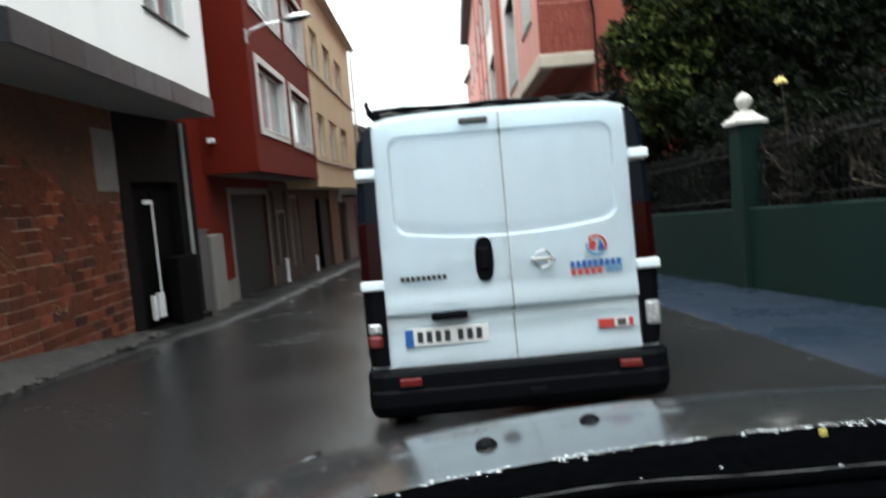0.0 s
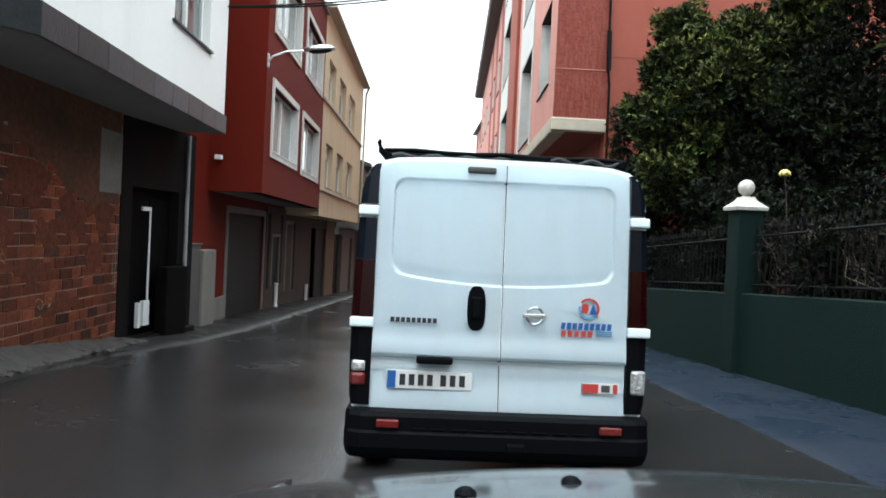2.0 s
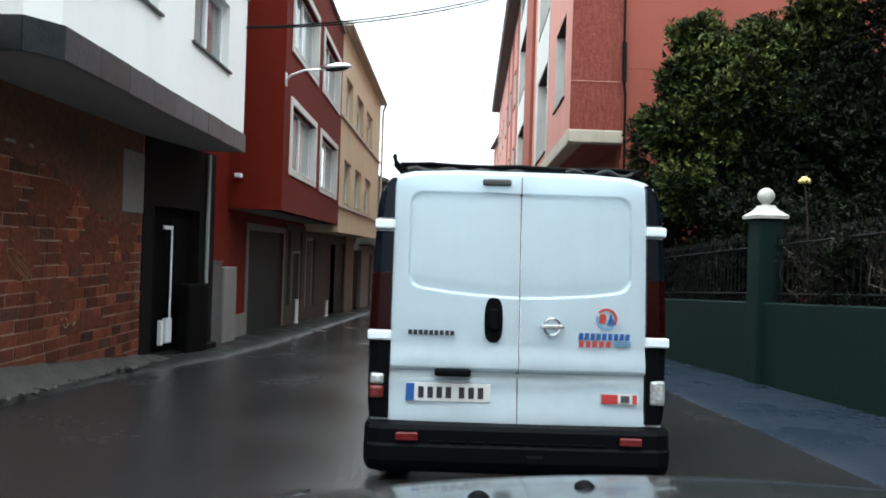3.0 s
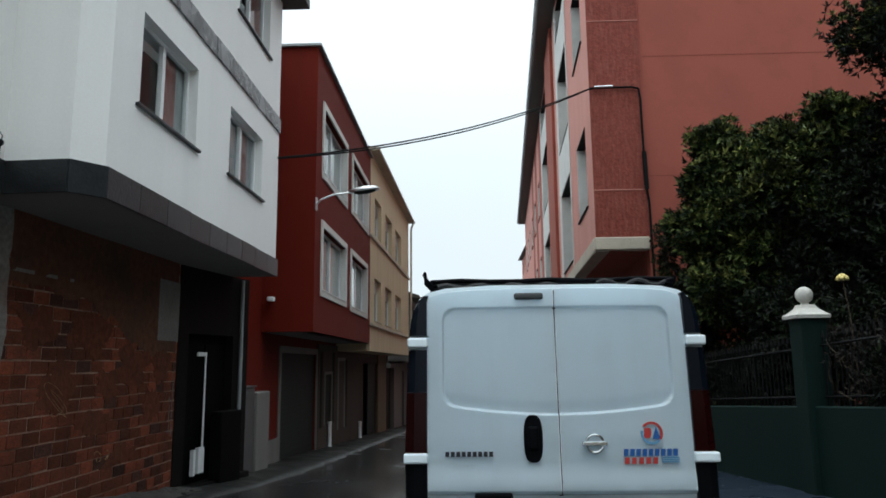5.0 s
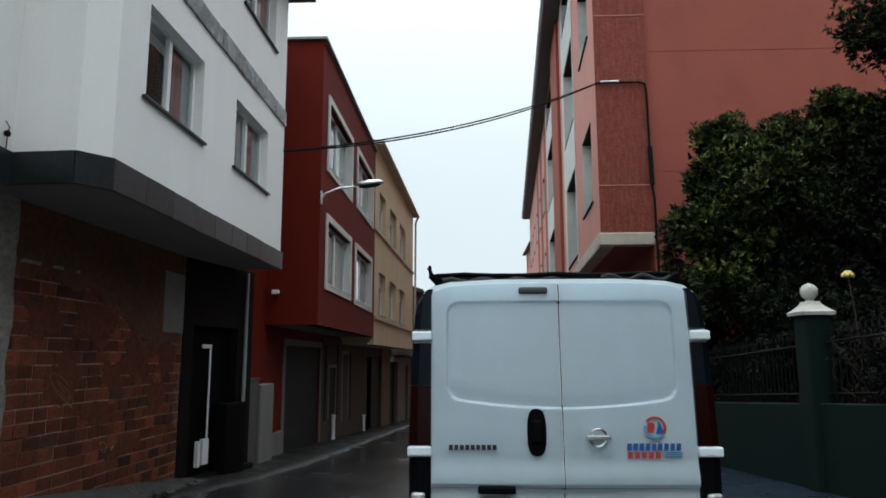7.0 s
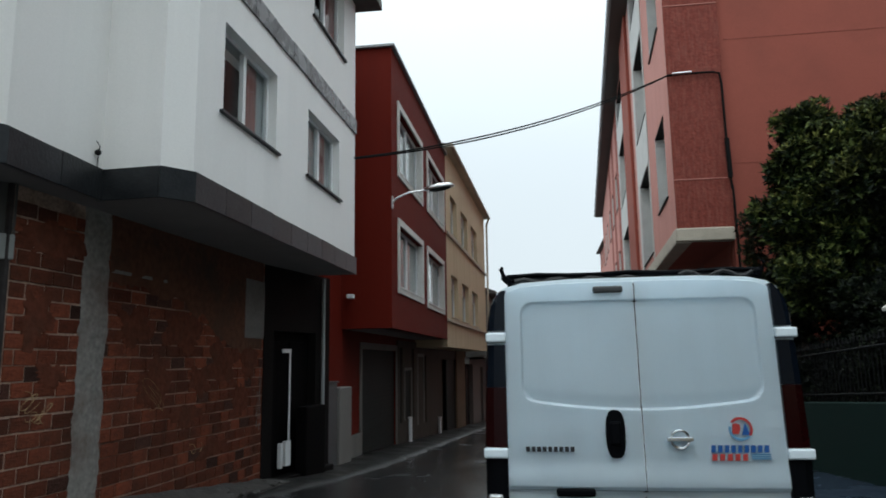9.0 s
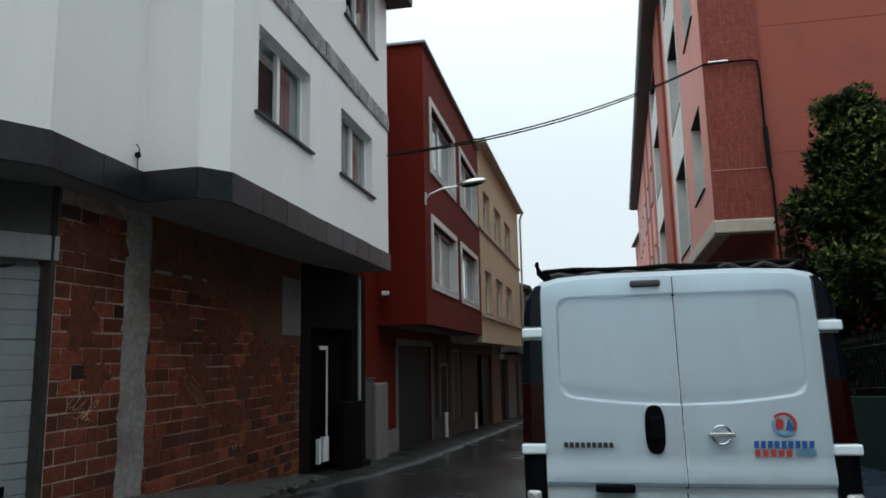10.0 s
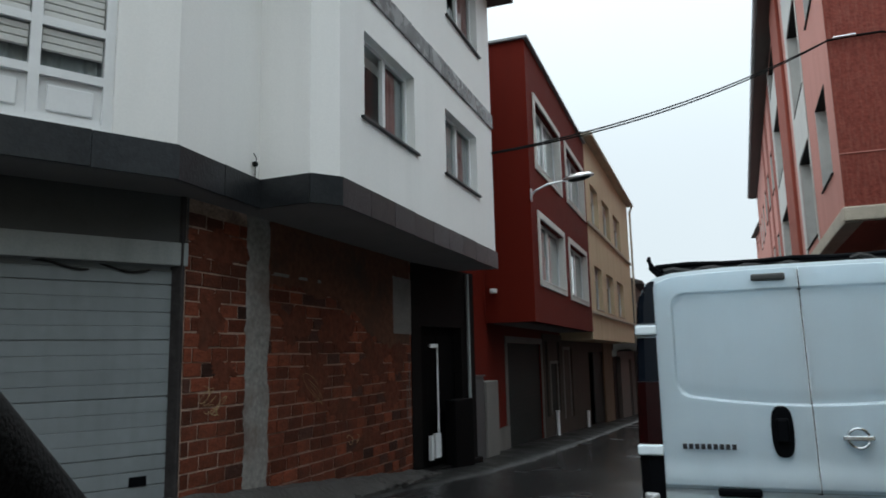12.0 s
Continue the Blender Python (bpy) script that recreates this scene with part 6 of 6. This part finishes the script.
def tree(name, label, base, blobs, count, size, mat, seed, category="tree", young=0, high=0.0):
    ob = thing(name, label, category, at=base)
    b = Vector(base)
    top = Vector(blobs[0][:3])
    mid = b.lerp(top, 0.5) + Vector((0.1, -0.08, 0))
    trunk = part("trunk", tube(bmesh.new(), [b, mid, top], [0.12, 0.09, 0.04], 10), M_BARK, ob)
    for x, y, z, r in blobs[1:]:
        start = b.lerp(mid, 0.8)
        end = Vector((x, y, z))
        part("limb", tube(bmesh.new(), [start, start.lerp(end, 0.5) + Vector((0, 0, 0.12)), end], [0.05, 0.035, 0.012], 7), M_BARK, trunk)
    leaves("crown", ob, mat, blobs, count, size, seed)
    if young:
        leaves("lit_growth", ob, M_LEAF_LIT, blobs, young, size * 0.85, seed, label="yellow-green young leaves on clump tops, brightened as if lit", high=high)
    return ob


tree("evergreen_tree", "dense dark evergreen tree with glossy leaves behind the green wall", (6.0, 14.0, -0.7),
     [(5.3, 14.0, 5.2, 0.95), (6.2, 13.8, 4.98, 1.1), (7.1, 13.6, 5.3, 1.15), (5.0, 14.2, 4.2, 0.9), (5.9, 13.6, 4.2, 1.2), (6.6, 13.3, 4.35, 1.1), (5.1, 14.3, 2.9, 1.0), (6.0, 14.2, 3.0, 1.3)], 17000, 0.15, M_LEAF, 3, young=6500, high=2.2)
# lower masses of the tree above, given darker leaves in place of shade
tree("shrub", "lower foliage of the evergreen tree, coloured blackish-green for shade", (6.6, 12.8, -0.5),
     [(6.5, 12.9, 2.6, 1.2), (7.5, 12.8, 3.8, 1.5), (6.0, 13.3, 1.8, 1.1), (7.4, 12.4, 2.2, 1.5)], 9000, 0.11, M_LEAF_SHADE, 21, "shrub")
tree("evergreen_tree", "tall evergreen tree over the garden railing, glossy leaves darkened for shade", (8.6, 11.5, -0.5),
     [(7.75, 12.0, 7.2, 1.15), (8.4, 12.4, 5.6, 1.3), (9.4, 11.2, 5.6, 1.8), (8.3, 11.6, 3.8, 1.6), (9.6, 10.4, 3.4, 1.8), (7.4, 11.6, 2.4, 1.4), (8.8, 9.8, 2.2, 1.5)], 17000, 0.12, M_LEAF_SHADE, 5, young=1500, high=5.6)
# two trees added out of view to hold sky light off bricks and pavement
tree("evergreen_tree", "tall evergreen tree added off to the side to block sky light", (7.6, 6.0, -0.2),
     [(7.6, 6.0, 7.6, 1.9), (7.2, 7.4, 6.0, 1.8), (7.4, 4.4, 6.2, 1.9), (7.3, 6.0, 4.4, 2.0), (7.6, 7.8, 3.6, 1.8), (7.4, 4.0, 3.6, 1.9), (7.2, 5.6, 2.4, 1.6)], 7000, 0.19, M_LEAF, 15)
tree("evergreen_tree", "tall evergreen tree added off to the side to block sky light", (7.6, 0.5, 0.1),
     [(7.6, 0.5, 7.8, 2.0), (7.2, 2.2, 6.2, 1.9), (7.4, -1.2, 6.2, 2.0), (7.3, 0.6, 4.4, 2.1), (7.5, 2.4, 3.6, 1.9), (7.4, -1.4, 3.6, 1.9), (7.2, 0.4, 2.4, 1.7)], 7000, 0.19, M_LEAF, 16)
tree("shrub", "shrub behind the black railing, green darkened for shade", (5.3, 11.0, -0.4),
     [(5.4, 11.4, 1.9, 0.7), (5.6, 10.2, 1.7, 0.7), (5.5, 12.4, 2.2, 0.8), (6.2, 9.2, 1.9, 0.9)], 2200, 0.1, M_LEAF_SHADE, 8, "shrub")
tree("shrub", "leafy shrub between coral wall and evergreen tree, darkened for shade", (4.95, 14.7, -0.7),
     [(4.9, 14.6, 2.6, 0.65), (4.75, 14.8, 1.9, 0.7), (5.0, 14.5, 3.3, 0.5), (4.7, 14.9, 1.0, 0.7)], 3000, 0.11, M_LEAF_SHADE, 31, "shrub")
tree("shrub", "thin light green shrub against the coral wall", (4.55, 15.5, -0.7),
     [(4.35, 15.4, 4.1, 0.35), (4.4, 15.4, 3.5, 0.4), (4.7, 15.3, 2.9, 0.6), (4.5, 15.4, 3.8, 0.3)], 500, 0.1, M_LEAF_YELLOW, 9, "shrub")


# filler behind the railing, its shade put into the leaf colour
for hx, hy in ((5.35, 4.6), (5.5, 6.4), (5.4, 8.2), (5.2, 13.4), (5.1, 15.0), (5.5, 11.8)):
    tree("shrub", "leafy shrub filling the space behind the railing, darkened for shade", (hx, hy, ground_z(hy) + 0.3),
         [(hx, hy, ground_z(hy) + 1.5, 0.85), (hx + 0.3, hy + 0.9, ground_z(hy) + 1.3, 0.8), (hx + 0.2, hy - 0.8, ground_z(hy) + 1.6, 0.8), (hx + 0.9, hy, ground_z(hy) + 2.2, 0.9)], 2200, 0.1, M_LEAF_SHADE, int(hy * 10), "shrub")


def vines():
    """Withered climbers tangled in the railing."""
    bm = bmesh.new()
    for i in range(130):
        y = random.uniform(3.2, 9.5)
        x = wall_x(y) + 0.2 + random.uniform(-0.05, 0.25)
        z = ground_z(y) + random.uniform(1.15, 1.5)
        pts = [Vector((x, y, z))]
        for k in range(6):
            pts.append(pts[-1] + Vector((random.gauss(0, 0.05), random.gauss(0, 0.12), random.uniform(-0.02, 0.2))))
        tube(bm, pts, [0.008, 0.007, 0.006, 0.006, 0.005, 0.004, 0.002], 4)
    ob = tagged(part("vine_twigs", bm, M_BARK), "tangle of bare brown climber stems in the railing", "vines", kind="stuff")
    spots = [(wall_x(y) + 0.3, y, ground_z(y) + h, 0.38) for y, h in ((4.0, 1.6), (4.8, 1.8), (5.6, 1.5), (6.4, 1.8), (7.2, 1.6), (8.0, 1.9), (8.8, 1.6), (9.3, 1.9))]
    leaves("vine_leaves", ob, M_VINE, spots, 900, 0.075, 12, 4)


vines()


def rose():
    ob = thing("rose", "pale yellow rose on a stem behind the railing", "flower", at=(4.84, 9.0, 1.0))
    bm = bmesh.new()
    for k in range(3):
        for i in range(6):
            a = i * math.tau / 6 + k * 0.5
            r = 0.03 + 0.022 * k
            c = Vector((4.73 + 0.8 * r * math.cos(a), 8.95 + 0.8 * r * math.sin(a), 2.365 + 0.018 * (2 - k)))
            made = bmesh.ops.create_icosphere(bm, subdivisions=1, radius=0.026)["verts"]
            for v in made:
                v.co = Vector((v.co.x, v.co.y, v.co.z * 1.2)) + c
    part("bloom", bm, M_ROSE, ob, smooth=True)
    part("stem", tube(bmesh.new(), [(4.84, 9.0, 1.0), (4.79, 8.97, 1.9), (4.73, 8.95, 2.36)], 0.008, 6), M_BARK, ob)


rose()


def garden_soil():
    bm = bmesh.new()
    rows = []
    for i in range(24):
        y = -6 + i
        rows.append([bm.verts.new((x, y, ground_z(y) + 0.35)) for x in (wall_x(y) + 0.2, 9.0, 26.0)])
    for a, b in zip(rows, rows[1:]):
        for k in range(2):
            bm.faces.new((a[k], a[k + 1], b[k + 1], b[k]))
    tagged(part("garden_soil", bm, M_BARK), "dark garden soil behind the wall", "soil", kind="structure")


garden_soil()


def close_street():
    """Unseen plain fronts added around the viewpoint to shut out low sky light."""
    for name, x0, x1, y0, y1, h, mat in (("sky_block_1", -14.0, -6.9, -34.0, 0.1, 9.0, M_PALE), ("sky_block_2", 6.5, 16.0, -34.0, 1.5, 10.0, M_BEIGE), ("sky_block_3", 12.0, 20.0, 1.6, 15.8, 7.0, M_PALE)):
        tagged(part(name, boxed(plain, x0, x1, y0, y1, ground_z(y1) - 0.3, h), mat), "unseen plain block added to keep sky light off the street", "wall", kind="structure")


close_street()


# ---- bricks of the ground floor ----
def brickwork():
    length, high, joint = 0.26, 0.122, 0.0155
    pitch = high + joint
    shapes = {}

    def brick_mesh(width, burnt):
        width = round(width, 2)
        key = (width, burnt)
        if key not in shapes:
            bm = bmesh.new()
            box(bm, plain, 0.0, width, 0.0, 0.08, 0.0, high, bevel=0.004)
            bmesh.ops.recalc_face_normals(bm, faces=bm.faces)
            me = bpy.data.meshes.new("brick")
            bm.to_mesh(me)
            bm.free()
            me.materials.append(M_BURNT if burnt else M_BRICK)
            shapes[key] = me
        return shapes[key]

    along = -BRICK_BACK
    turn = Matrix(((along.x, -along.y, 0), (along.y, along.x, 0), (0, 0, 1)))
    for s0, s1, low in ((0.03, 3.83, -0.5), (4.18, 5.085, -0.3)):
        wall = part("brick_wall", gf(s0, s1, -0.25, -0.002, low, 2.86), M_OLDMORTAR if s0 < 1 else M_MORTAR, white_building, "unfinished red hollow-brick wall with pale mortar")
        row = 0
        z = low + 0.02
        while z + high < 2.86:
            s = s0 + 0.008
            first = length * (0.5 if row % 2 else 1.0) * random.uniform(0.9, 1.05)
            while s < s1 - 0.06:
                w = min(first, s1 - 0.006 - s)
                if not (s < 0.6 and z + high > 1.76 and z < 2.55 and s0 < 1):
                    w = max(0.06, round(w, 2))
                    at = BRICK_D + BRICK_BACK * (s + w)
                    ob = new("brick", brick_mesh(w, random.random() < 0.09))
                    out = Vector((along.y, -along.x)) * random.uniform(0.003, 0.009)
                    sag = 0.012 * noise.noise(Vector((s * 0.9, z * 1.3, 4.0))) + random.uniform(-0.004, 0.004)
                    m = Matrix.Translation((at.x + out.x, at.y + out.y, z + sag)) @ turn.to_4x4() @ pose(0, 0, 0, random.uniform(-0.6, 0.6), random.uniform(-1.0, 1.0), random.uniform(-0.4, 0.4))
                    ob.parent = wall
                    ob.matrix_basis = m
                s += w + joint
                first = length * random.uniform(0.82, 1.08)
            z += pitch
            row += 1


brickwork()


def scrawl():
    """Faded chalk scribbles on the bricks: loops only."""
    for k, (s0, z0, r, n) in enumerate(((4.82, 1.08, 0.08, 30), (4.62, 0.98, 0.09, 22), (4.75, 0.95, 0.05, 26), (2.98, 1.05, 0.2, 22), (2.9, 1.02, 0.14, 16), (2.05, 0.37, 0.06, 16), (1.85, 0.36, 0.05, 14))):
        pts = [gf_wall(BRICK_RUN - s0 + r * math.sin(i * 0.47 + k * 2.1) + 0.004 * i, 0.013, z0 + r * 0.9 * math.cos(i * 0.39 + k) - 0.0015 * i) for i in range(n)]
        part("scribble", tube(bmesh.new(), pts, 0.0034 if r < 0.1 else 0.0022, 4), M_CHALK, white_building, "faded pale scribble on the bricks")


scrawl()
